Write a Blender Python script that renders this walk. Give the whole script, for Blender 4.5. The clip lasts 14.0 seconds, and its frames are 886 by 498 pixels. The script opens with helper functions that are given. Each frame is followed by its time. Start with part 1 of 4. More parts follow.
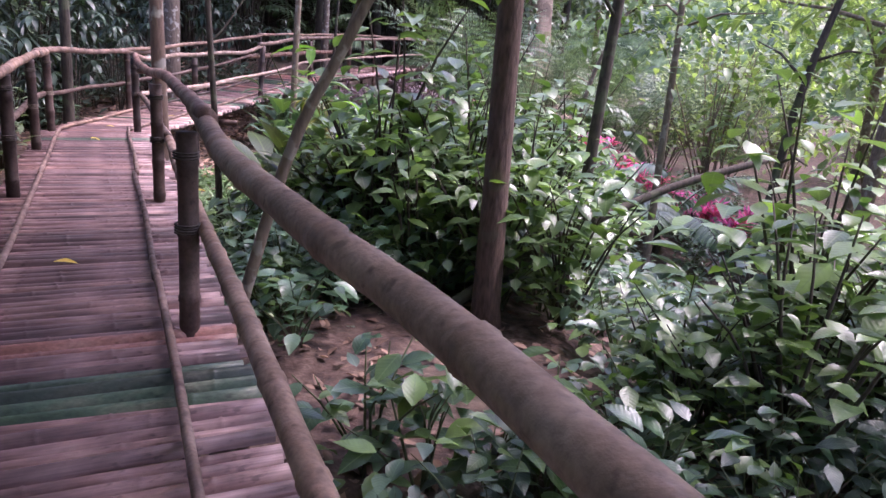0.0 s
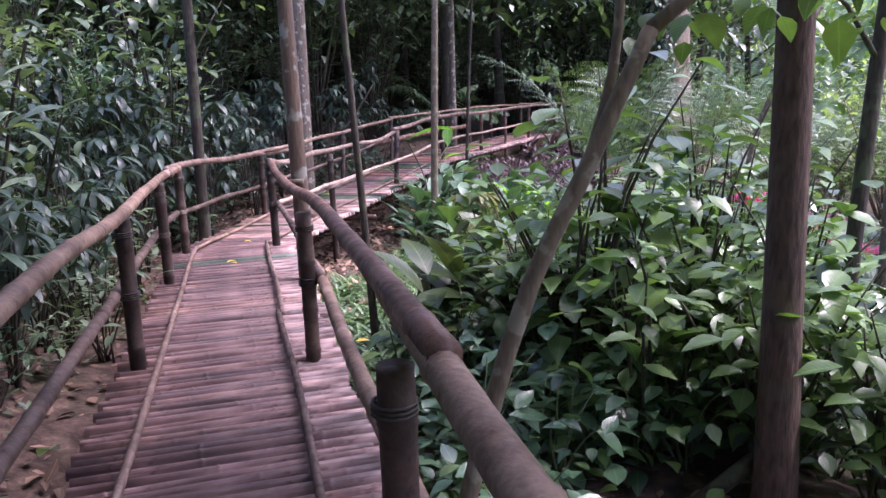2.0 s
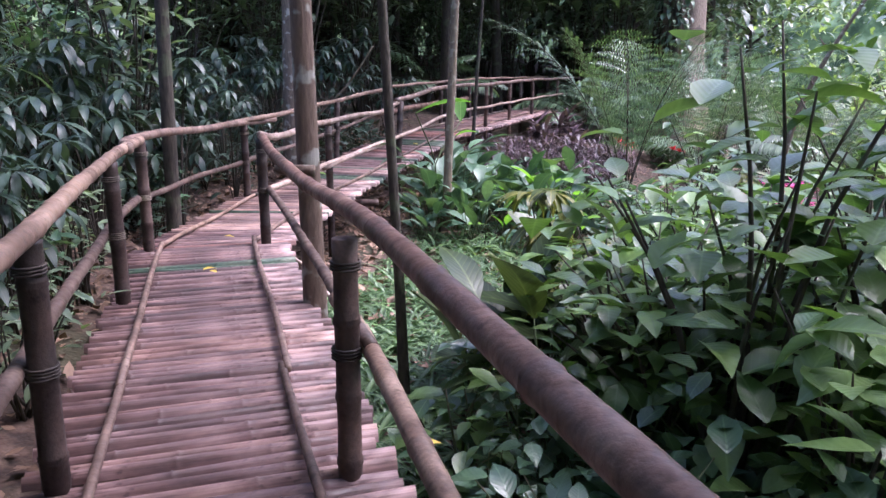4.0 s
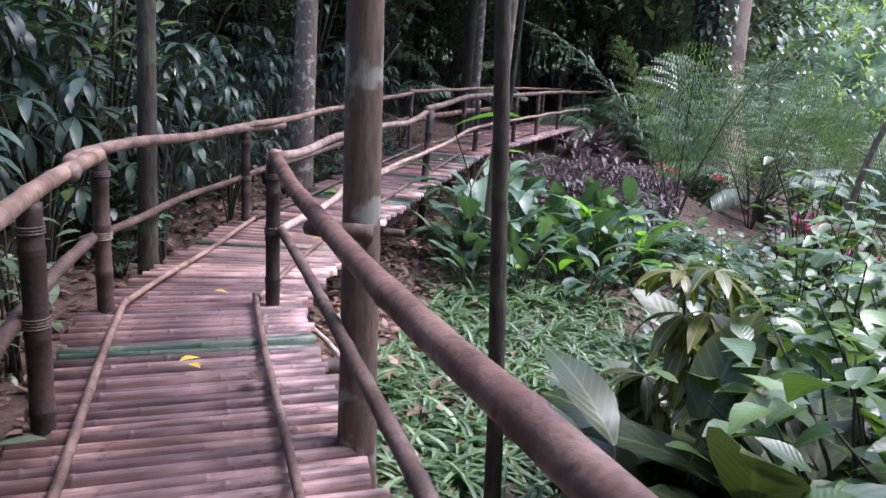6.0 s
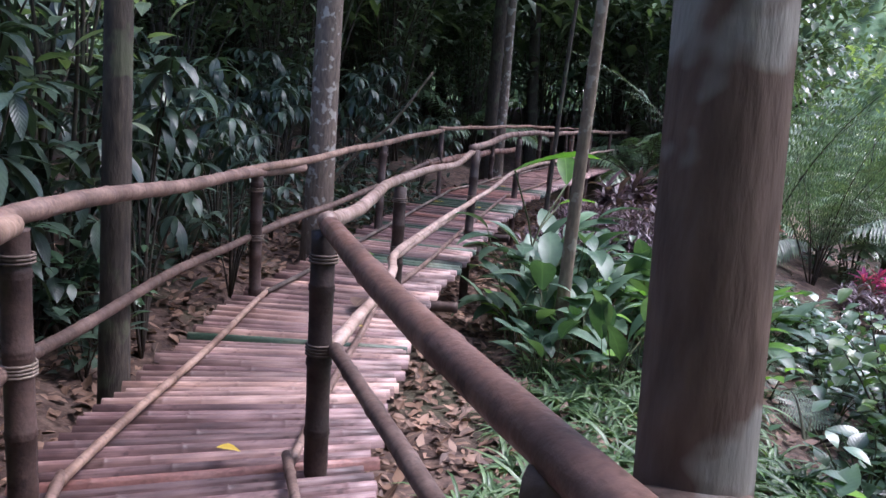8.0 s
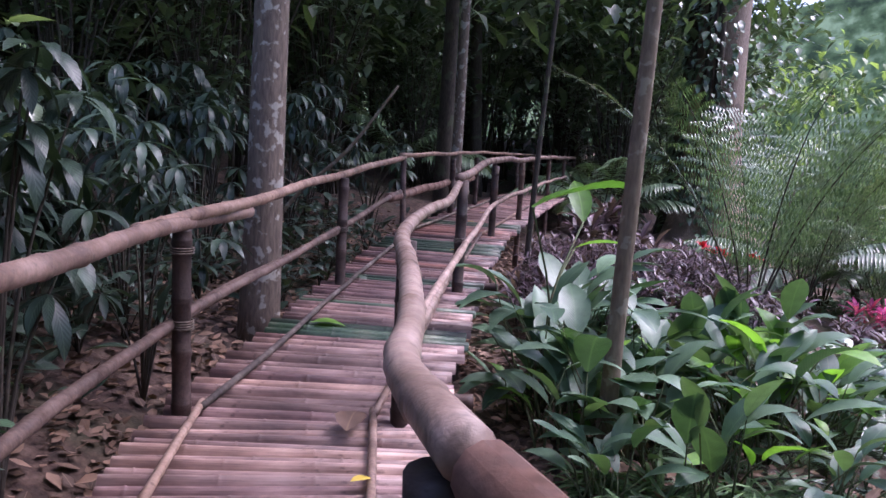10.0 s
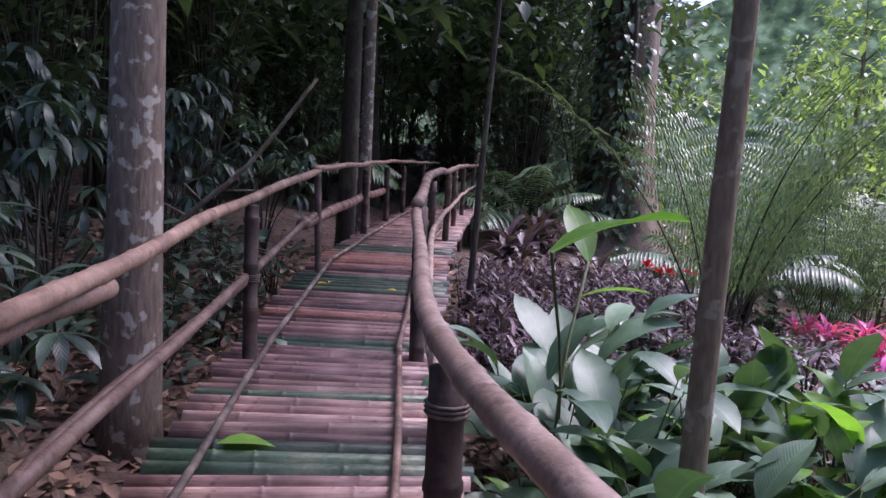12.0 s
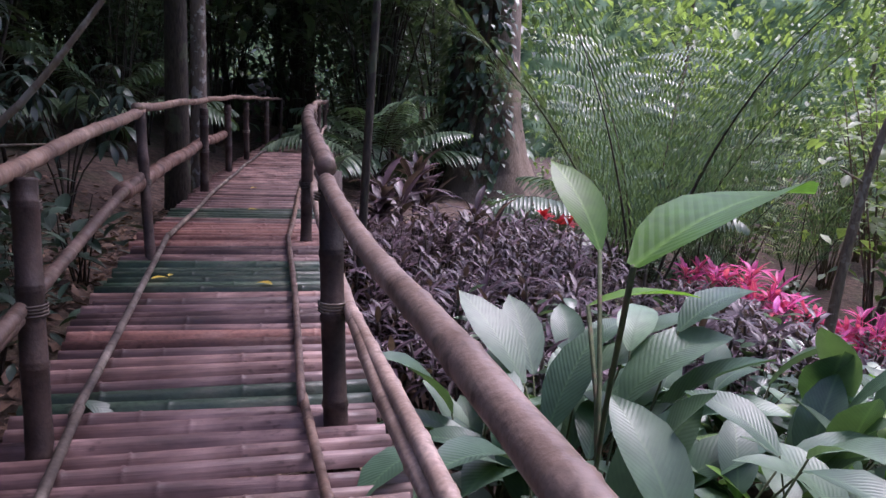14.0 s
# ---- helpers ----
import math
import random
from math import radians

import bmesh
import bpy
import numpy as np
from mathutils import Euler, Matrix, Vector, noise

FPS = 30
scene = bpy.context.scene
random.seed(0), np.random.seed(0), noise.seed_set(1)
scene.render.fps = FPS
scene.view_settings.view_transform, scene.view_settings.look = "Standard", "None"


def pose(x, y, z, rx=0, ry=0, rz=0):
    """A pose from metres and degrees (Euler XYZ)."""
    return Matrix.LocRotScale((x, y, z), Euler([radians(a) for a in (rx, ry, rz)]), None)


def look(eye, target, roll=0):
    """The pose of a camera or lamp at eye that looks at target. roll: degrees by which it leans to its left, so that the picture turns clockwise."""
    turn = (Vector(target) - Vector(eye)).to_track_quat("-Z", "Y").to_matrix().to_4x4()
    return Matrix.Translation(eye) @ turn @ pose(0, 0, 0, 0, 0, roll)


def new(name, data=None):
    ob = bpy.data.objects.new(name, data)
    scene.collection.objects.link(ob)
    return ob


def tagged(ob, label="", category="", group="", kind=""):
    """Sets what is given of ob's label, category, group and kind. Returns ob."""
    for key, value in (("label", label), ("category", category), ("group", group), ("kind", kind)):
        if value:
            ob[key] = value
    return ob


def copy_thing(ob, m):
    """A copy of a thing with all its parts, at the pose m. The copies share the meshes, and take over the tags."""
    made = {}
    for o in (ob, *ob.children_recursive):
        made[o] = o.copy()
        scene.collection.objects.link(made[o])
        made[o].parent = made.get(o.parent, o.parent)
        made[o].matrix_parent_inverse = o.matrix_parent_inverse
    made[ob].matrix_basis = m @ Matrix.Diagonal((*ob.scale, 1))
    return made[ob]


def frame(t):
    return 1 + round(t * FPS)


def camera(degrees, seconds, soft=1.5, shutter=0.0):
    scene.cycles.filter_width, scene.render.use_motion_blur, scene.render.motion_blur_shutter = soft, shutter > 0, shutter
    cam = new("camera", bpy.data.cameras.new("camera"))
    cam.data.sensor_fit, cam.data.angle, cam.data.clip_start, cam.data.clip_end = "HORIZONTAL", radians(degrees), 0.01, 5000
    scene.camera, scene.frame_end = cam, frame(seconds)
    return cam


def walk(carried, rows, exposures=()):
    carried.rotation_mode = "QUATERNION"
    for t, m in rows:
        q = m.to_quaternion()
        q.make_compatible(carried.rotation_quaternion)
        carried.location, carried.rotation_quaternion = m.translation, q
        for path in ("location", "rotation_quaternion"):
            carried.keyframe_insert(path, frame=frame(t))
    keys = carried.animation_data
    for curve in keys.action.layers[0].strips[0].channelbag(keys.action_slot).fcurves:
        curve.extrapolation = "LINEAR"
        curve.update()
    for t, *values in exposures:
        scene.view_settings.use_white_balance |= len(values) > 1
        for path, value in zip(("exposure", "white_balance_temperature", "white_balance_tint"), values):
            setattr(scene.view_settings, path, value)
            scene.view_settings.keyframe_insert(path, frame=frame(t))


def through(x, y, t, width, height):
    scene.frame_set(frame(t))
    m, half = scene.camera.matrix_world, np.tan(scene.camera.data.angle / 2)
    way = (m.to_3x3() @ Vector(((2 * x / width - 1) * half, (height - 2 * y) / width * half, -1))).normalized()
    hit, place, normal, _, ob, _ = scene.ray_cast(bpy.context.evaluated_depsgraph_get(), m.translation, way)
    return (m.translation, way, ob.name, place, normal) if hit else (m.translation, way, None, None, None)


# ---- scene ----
cam = camera(62.0, 14.0)
PATH = [
    (0, (2.139, 0.737, 1.396), (1.768, 2.624, 0.85), 4.5),
    (0.5, (1.959, 1.014, 1.425), (1.42, 2.848, 0.837), 2.7),
    (1, (1.624, 1.351, 1.444), (1.03, 3.18, 0.892), -0.0),
    (1.5, (1.383, 1.745, 1.456), (0.736, 3.559, 0.915), -0.7),
    (2, (1.121, 2.129, 1.52), (0.421, 3.96, 1.126), -1.7),
    (2.5, (0.831, 2.489, 1.477), (0.42, 4.398, 1.044), -0.4),
    (3, (0.545, 2.887, 1.431), (0.125, 4.788, 0.974), 0.8),
    (3.5, (0.241, 3.235, 1.465), (-0.365, 5.083, 0.998), -0.3),
    (6, (-1.195, 5.181, 1.445), (-1.789, 7.036, 0.993), 4.0),
    (6.5, (-1.535, 5.588, 1.39), (-2.271, 7.413, 1.032), 3.9),
    (7, (-1.761, 5.923, 1.354), (-2.365, 7.778, 0.913), 2.1),
    (7.5, (-2.124, 6.322, 1.375), (-2.724, 8.179, 0.937), 2.9),
    (8, (-2.402, 6.777, 1.304), (-2.988, 8.658, 0.96), 4.3),
    (10.5, (-3.709, 8.794, 1.219), (-3.929, 10.767, 0.973), 1.9),
    (11, (-3.935, 9.227, 1.238), (-3.86, 11.188, 0.856), 1.6),
    (11.5, (-4.108, 9.717, 1.246), (-3.975, 11.692, 0.959), 2.1),
    (12, (-4.29, 10.112, 1.27), (-4.367, 12.098, 1.046), 3.1),
    (12.5, (-4.386, 10.578, 1.253), (-4.262, 12.549, 0.932), 3.1),
    (13, (-4.457, 11.055, 1.285), (-4.32, 13.026, 0.977), 0.8),
    (13.5, (-4.595, 11.552, 1.248), (-4.426, 13.527, 0.987), 1.8),
    (14, (-4.733, 11.964, 1.254), (-4.364, 13.894, 0.884), 2.6),
]
walk(cam, [(t, look(eye, target, roll)) for t, eye, target, roll in PATH],
     [(0.0, 2.0, 5850, 42), (3.5, 1.95, 5550, 29), (8.0, 1.45, 5500, 24), (10.5, 1.35, 5550, 36), (14.0, 1.05, 5700, 34)])

# ---- light: overcast sky above a forest clearing ----
world = bpy.data.worlds.new("world")
scene.world = world
world.use_nodes = True
wn = world.node_tree.nodes
sky = wn.new("ShaderNodeTexSky")
sky.sky_type = "NISHITA"
sky.sun_disc = False
sky.sun_elevation = radians(62)
sky.sun_rotation = radians(60)
sky.air_density, sky.dust_density = 1.0, 4.0
wn["Background"].inputs["Strength"].default_value = 0.15
world.node_tree.links.new(sky.outputs[0], wn["Background"].inputs["Color"])
sun = new("sun", bpy.data.lights.new("sun", "SUN"))
sun.data.energy, sun.data.angle, sun.data.color = 1.5, radians(25), (1.0, 0.95, 0.88)
sun.matrix_world = look((12, 8, 24), (0, 1, 0))


# ---- materials ----
def mat(name):
    m = bpy.data.materials.new(name)
    m.use_nodes = True
    nt = m.node_tree
    return m, nt, nt.nodes["Principled BSDF"]


def node(nt, kind, **inputs):
    n = nt.nodes.new(kind)
    for k, v in inputs.items():
        n.inputs[k.replace("_", " ")].default_value = v
    return n


def ramp(nt, fac, stops):
    r = nt.nodes.new("ShaderNodeValToRGB")
    el = r.color_ramp.elements
    while len(el) < len(stops):
        el.new(0.5)
    for e, (p, c) in zip(el, stops):
        e.position, e.color = p, (*c, 1)
    nt.links.new(fac, r.inputs[0])
    return r.outputs[0]


def mixc(nt, fac, a, b, mode="MIX"):
    m = nt.nodes.new("ShaderNodeMix")
    m.data_type, m.blend_type = "RGBA", mode
    for sock, v in ((m.inputs[0], fac), (m.inputs[6], a), (m.inputs[7], b)):
        if isinstance(v, (int, float)):
            sock.default_value = v
        elif isinstance(v, tuple):
            sock.default_value = (*v, 1)
        else:
            nt.links.new(v, sock)
    return m.outputs[2]


def noise_of(nt, scale, detail=4, coord="Object", stretch=None):
    tc = nt.nodes.new("ShaderNodeTexCoord")
    out = tc.outputs[coord]
    if stretch:
        mp = node(nt, "ShaderNodeMapping")
        mp.inputs["Scale"].default_value = stretch
        nt.links.new(out, mp.inputs[0])
        out = mp.outputs[0]
    n = node(nt, "ShaderNodeTexNoise", Scale=scale, Detail=detail)
    nt.links.new(out, n.inputs["Vector"])
    return n.outputs[0]


def bump(nt, bsdf, height, strength, dist=0.01):
    b = node(nt, "ShaderNodeBump", Strength=strength, Distance=dist)
    nt.links.new(height, b.inputs["Height"])
    nt.links.new(b.outputs[0], bsdf.inputs["Normal"])


def bamboo_mat(name, dark, mid, light, rough=0.55, stretch=(1, 1, 1), per_object=True):
    """Weathered bamboo: grain, stains, and a tint of its own for each culm."""
    m, nt, b = mat(name)
    fine = noise_of(nt, 60, 5, stretch=stretch)
    big = noise_of(nt, 5, 4)
    spots = noise_of(nt, 22, 3)
    col = ramp(nt, big, [(0.3, dark), (0.52, mid), (0.75, light)])
    col = mixc(nt, 0.55, col, ramp(nt, fine, [(0.3, (0.45, 0.42, 0.42)), (0.7, (1.2, 1.15, 1.15))]), "MULTIPLY")
    col = mixc(nt, ramp(nt, spots, [(0.62, (0, 0, 0)), (0.72, (0.55, 0.55, 0.55))]), col, tuple(0.35 * c for c in dark))
    if per_object:
        oi = nt.nodes.new("ShaderNodeObjectInfo")
        col = mixc(nt, 0.9, col, ramp(nt, oi.outputs["Random"], [(0.0, (0.45, 0.4, 0.4)), (0.3, (0.85, 0.8, 0.82)), (0.7, (1.1, 1.03, 1.03)), (1.0, (1.5, 1.38, 1.25))]), "MULTIPLY")
    nt.links.new(col, b.inputs["Base Color"])
    nt.links.new(ramp(nt, spots, [(0.3, (rough - 0.1,) * 3), (0.7, (rough + 0.25,) * 3)]), b.inputs["Roughness"])
    bump(nt, b, fine, 0.45, 0.005)
    return m


def bark_mat(name, a, c, patch, scale=6, relief=0.6):
    m, nt, b = mat(name)
    fine = noise_of(nt, 40, 6, stretch=(1, 1, 0.25))
    big = noise_of(nt, scale, 3)
    col = ramp(nt, fine, [(0.3, a), (0.7, c)])
    col = mixc(nt, ramp(nt, big, [(0.56, (0, 0, 0)), (0.61, (0.8, 0.8, 0.8))]), col, patch)
    nt.links.new(col, b.inputs["Base Color"])
    b.inputs["Roughness"].default_value = 0.85
    bump(nt, b, fine, relief, 0.012)
    return m


def leaf_mat(name, a, c, rough=0.38, veins=0.0, vein_col=(0.35, 0.45, 0.2), through=0.25, tip=None, spec=0.5, count=14):
    """Leaf blade: a tint of its own for each leaf, ribs across it, some light let through."""
    m, nt, b = mat(name)
    geo = nt.nodes.new("ShaderNodeNewGeometry")
    oi = nt.nodes.new("ShaderNodeObjectInfo")
    both = node(nt, "ShaderNodeMath")
    nt.links.new(geo.outputs["Random Per Island"], both.inputs[0])
    nt.links.new(oi.outputs["Random"], both.inputs[1])
    turn = node(nt, "ShaderNodeMath")
    turn.operation = "FRACT"
    nt.links.new(both.outputs[0], turn.inputs[0])
    col = ramp(nt, turn.outputs[0], [(0.0, a), (0.85, c), (1.0, tuple(min(1, v * 1.5) for v in c))])
    mott = noise_of(nt, 14, 3)
    col = mixc(nt, 0.5, col, ramp(nt, mott, [(0.3, (0.6, 0.6, 0.6)), (0.7, (1.25, 1.25, 1.2))]), "MULTIPLY")
    uv = nt.nodes.new("ShaderNodeUVMap")
    sep = nt.nodes.new("ShaderNodeSeparateXYZ")
    nt.links.new(uv.outputs[0], sep.inputs[0])
    if tip:
        col = mixc(nt, ramp(nt, sep.outputs[1], [(0.25, (0, 0, 0)), (0.9, (1, 1, 1))]), col, tip)
    off = node(nt, "ShaderNodeMath")
    off.operation = "ABSOLUTE"
    nt.links.new(sep.outputs[0], off.inputs[0])
    if veins:
        sub = node(nt, "ShaderNodeMath")
        sub.operation = "MULTIPLY_ADD"
        nt.links.new(off.outputs[0], sub.inputs[0])
        sub.inputs[1].default_value = -0.25
        nt.links.new(sep.outputs[1], sub.inputs[2])
        wave = node(nt, "ShaderNodeMath")
        wave.operation = "MULTIPLY"
        nt.links.new(sub.outputs[0], wave.inputs[0])
        wave.inputs[1].default_value = count
        fr = node(nt, "ShaderNodeMath")
        fr.operation = "PINGPONG"
        nt.links.new(wave.outputs[0], fr.inputs[0])
        fr.inputs[1].default_value = 0.5
        line = ramp(nt, fr.outputs[0], [(0.0, (veins, veins, veins)), (0.16, (0, 0, 0))])
        col = mixc(nt, line, col, vein_col)
        bump(nt, b, fr.outputs[0], 0.2, 0.008)
    rib = ramp(nt, off.outputs[0], [(0.0, (0.7, 0.7, 0.7)), (0.09, (0, 0, 0))])
    col = mixc(nt, rib, col, vein_col)
    nt.links.new(col, b.inputs["Base Color"])
    b.inputs["Roughness"].default_value = rough
    b.inputs["Specular IOR Level"].default_value = spec
    tr = nt.nodes.new("ShaderNodeBsdfTranslucent")
    nt.links.new(mixc(nt, 1.0, col, (1.3, 1.5, 0.5), "MULTIPLY"), tr.inputs[0])
    mx = nt.nodes.new("ShaderNodeMixShader")
    mx.inputs[0].default_value = through
    nt.links.new(b.outputs[0], mx.inputs[1])
    nt.links.new(tr.outputs[0], mx.inputs[2])
    nt.links.new(mx.outputs[0], nt.nodes["Material Output"].inputs[0])
    return m


M_PLANK = bamboo_mat("bamboo_plank", (0.065, 0.04, 0.037), (0.2, 0.127, 0.118), (0.42, 0.3, 0.275), 0.45, stretch=(0.1, 1.3, 1.3))
M_PALE = bamboo_mat("pale_bamboo_culm", (0.13, 0.085, 0.074), (0.34, 0.235, 0.2), (0.56, 0.43, 0.37), 0.45, stretch=(0.1, 1.3, 1.3))
M_GREEN = bamboo_mat("green_bamboo", (0.02, 0.04, 0.025), (0.05, 0.095, 0.058), (0.17, 0.19, 0.13), 0.4)
M_RED = bamboo_mat("reddish_bamboo", (0.12, 0.055, 0.045), (0.25, 0.125, 0.1), (0.38, 0.24, 0.2), 0.5)
M_RAIL = bamboo_mat("rail_bamboo", (0.1, 0.066, 0.05), (0.2, 0.14, 0.108), (0.33, 0.25, 0.2), 0.5)
M_RAIL_WARM = bamboo_mat("warm_rail_bamboo", (0.15, 0.095, 0.066), (0.27, 0.185, 0.135), (0.4, 0.3, 0.23), 0.6, per_object=False)
M_RAIL_BROWN = bamboo_mat("brown_rail_pole", (0.1, 0.055, 0.04), (0.18, 0.1, 0.075), (0.28, 0.18, 0.14), 0.45, per_object=False)
M_RAIL_PALE = bamboo_mat("pale_rail_bamboo", (0.28, 0.2, 0.15), (0.5, 0.39, 0.31), (0.68, 0.56, 0.47), 0.38)
M_POST = bamboo_mat("dark_post_bamboo", (0.035, 0.022, 0.018), (0.075, 0.047, 0.037), (0.15, 0.1, 0.08), 0.6)
M_TIE = bamboo_mat("tie", (0.05, 0.04, 0.035), (0.12, 0.1, 0.08), (0.3, 0.27, 0.22), 0.7)
M_BARK = bark_mat("smooth_brown_bark", (0.1, 0.065, 0.048), (0.17, 0.115, 0.085), (0.33, 0.32, 0.28), 5)
M_BARK_BROWN = bark_mat("furrowed_brown_bark", (0.05, 0.03, 0.022), (0.13, 0.08, 0.06), (0.1, 0.08, 0.055), 3, 0.9)
M_BARK_DARK = bark_mat("dark_bark", (0.025, 0.02, 0.015), (0.075, 0.058, 0.042), (0.08, 0.09, 0.05), 4, 0.8)
M_BARK_PALE = bark_mat("pale_lichen_bark", (0.1, 0.075, 0.058), (0.2, 0.155, 0.12), (0.42, 0.4, 0.35), 9)
M_BARK_THIN = bark_mat("greyish_bark", (0.11, 0.08, 0.055), (0.2, 0.155, 0.105), (0.27, 0.24, 0.18), 8, 0.4)
M_BARK_TAN = bark_mat("tan_buttress_bark", (0.12, 0.085, 0.06), (0.28, 0.21, 0.16), (0.08, 0.06, 0.045), 1.6, 0.7)
M_STEM = bark_mat("green_stem", (0.05, 0.07, 0.03), (0.1, 0.12, 0.05), (0.12, 0.09, 0.05), 8, 0.2)
L_GINGER = leaf_mat("ginger_leaf", (0.055, 0.115, 0.07), (0.13, 0.205, 0.13), 0.42, 0.2, (0.13, 0.22, 0.12), 0.2, count=22, spec=0.6)
L_BRIGHT = leaf_mat("bright_leaf", (0.09, 0.21, 0.03), (0.19, 0.36, 0.06), 0.38, 0.07, (0.22, 0.4, 0.09), 0.4, count=20)
L_CROTON = leaf_mat("ribbed_leaf", (0.022, 0.04, 0.016), (0.065, 0.09, 0.03), 0.36, 0.28, (0.17, 0.21, 0.08), 0.15, count=11, spec=0.35)
L_SHRUB = leaf_mat("shrub_leaf", (0.05, 0.105, 0.03), (0.15, 0.24, 0.075), 0.32, 0.15, (0.16, 0.25, 0.1), 0.28, count=8, spec=0.8)
L_COOL = leaf_mat("undergrowth_leaf", (0.035, 0.085, 0.045), (0.1, 0.175, 0.095), 0.3, 0.1, (0.12, 0.2, 0.11), 0.2, count=8, spec=0.8)
L_DARK = leaf_mat("dark_glossy_leaf", (0.02, 0.04, 0.03), (0.06, 0.095, 0.065), 0.36, 0.1, (0.08, 0.12, 0.08), 0.12, count=10, spec=0.5)
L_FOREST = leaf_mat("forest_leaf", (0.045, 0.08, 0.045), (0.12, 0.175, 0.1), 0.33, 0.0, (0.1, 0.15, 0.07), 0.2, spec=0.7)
# sunshine on the forest edge is put into this paler leaf colour
L_SUNNY = leaf_mat("sunlit_forest_leaf", (0.09, 0.14, 0.06), (0.3, 0.38, 0.19), 0.4, 0.0, (0.32, 0.42, 0.2), 0.4)
L_BANK = leaf_mat("light_bank_leaf", (0.08, 0.125, 0.075), (0.22, 0.28, 0.18), 0.3, 0.1, (0.2, 0.27, 0.16), 0.28, count=8, spec=0.8)
L_FERN = leaf_mat("fern_leaf", (0.05, 0.095, 0.05), (0.16, 0.235, 0.14), 0.33, 0.0, (0.15, 0.22, 0.12), 0.2, spec=0.65)
L_GRASS = leaf_mat("grass_blade", (0.05, 0.1, 0.045), (0.15, 0.23, 0.11), 0.36, 0.0, (0.32, 0.45, 0.22), 0.3)
L_PURPLE = leaf_mat("purple_leaf", (0.04, 0.028, 0.036), (0.14, 0.09, 0.115), 0.42, 0.0, (0.2, 0.11, 0.15), 0.15)
L_PINK = leaf_mat("pink_leaf", (0.5, 0.05, 0.28), (0.92, 0.16, 0.52), 0.4, 0.0, (0.9, 0.4, 0.65), 0.35)
L_RED = leaf_mat("red_bract", (0.4, 0.02, 0.04), (0.6, 0.04, 0.07), 0.4, 0.0, (0.6, 0.1, 0.1), 0.25)
L_DRY = leaf_mat("dry_leaf", (0.07, 0.04, 0.028), (0.26, 0.16, 0.11), 0.65, 0.0, (0.3, 0.2, 0.13), 0.05)
L_YELLOW = leaf_mat("yellow_leaf", (0.6, 0.42, 0.05), (0.75, 0.55, 0.08), 0.5, 0.0, (0.7, 0.6, 0.2), 0.2)


def soil_mat():
    m, nt, b = mat("forest_soil")
    big = noise_of(nt, 0.9, 4)
    mid = noise_of(nt, 9, 5)
    fine = noise_of(nt, 45, 5)
    col = ramp(nt, mid, [(0.32, (0.035, 0.022, 0.017)), (0.5, (0.09, 0.055, 0.042)), (0.7, (0.17, 0.115, 0.085))])
    col = mixc(nt, ramp(nt, big, [(0.5, (0, 0, 0)), (0.65, (0.7, 0.7, 0.7))]), col, (0.05, 0.055, 0.025))
    col = mixc(nt, 0.5, col, ramp(nt, fine, [(0.3, (0.5, 0.5, 0.5)), (0.7, (1.3, 1.3, 1.3))]), "MULTIPLY")
    nt.links.new(col, b.inputs["Base Color"])
    b.inputs["Roughness"].default_value = 0.95
    bump(nt, b, mid, 0.8, 0.05)
    return m


M_SOIL = soil_mat()


# ---- mesh helpers ----
class Build:
    """Gathers vertices, faces and leaf coordinates (across, along) for one mesh."""

    def __init__(self):
        self.v, self.f, self.uv, self.n = [], [], [], 0

    def add(self, verts, faces, uv=None):
        verts = np.asarray(verts, float)
        self.v.append(verts)
        self.uv.append(np.zeros((len(verts), 2)) if uv is None else np.asarray(uv, float))
        self.f.extend([tuple(i + self.n for i in f) for f in faces])
        self.n += len(verts)

    def mesh(self, name, material, smooth=True):
        me = bpy.data.meshes.new(name)
        verts = np.concatenate(self.v)
        me.from_pydata(verts.tolist(), [], self.f)
        idx = np.empty(len(me.loops), int)
        me.loops.foreach_get("vertex_index", idx)
        layer = me.uv_layers.new(name="UVMap")
        layer.data.foreach_set("uv", np.concatenate(self.uv)[idx].ravel())
        if smooth:
            me.polygons.foreach_set("use_smooth", [True] * len(me.polygons))
        me.materials.append(material)
        return me


def tube(b, pts, radii, sides=8, cap=True, jitter=0.0, rng=random):
    """A tapered tube along points."""
    pts = [Vector(p) for p in pts]
    n = len(pts)
    ref = None
    rings = []
    for i, p in enumerate(pts):
        d = (pts[min(i + 1, n - 1)] - pts[max(i - 1, 0)]).normalized()
        if ref is None:
            ref = d.orthogonal().normalized()
        ref = (ref - d * ref.dot(d)).normalized()
        side = d.cross(ref)
        r = radii[i] if isinstance(radii, (list, tuple)) else radii
        rings.append([p + (ref * math.cos(a) + side * math.sin(a)) * r * (1 + rng.uniform(-jitter, jitter))
                      for a in (2 * math.pi * k / sides for k in range(sides))])
    verts = [v for ring in rings for v in ring]
    faces = [(i * sides + k, i * sides + (k + 1) % sides, (i + 1) * sides + (k + 1) % sides, (i + 1) * sides + k)
             for i in range(n - 1) for k in range(sides)]
    if cap:
        faces += [tuple(reversed(range(sides))), tuple(range((n - 1) * sides, n * sides))]
    b.add([tuple(v) for v in verts], faces)


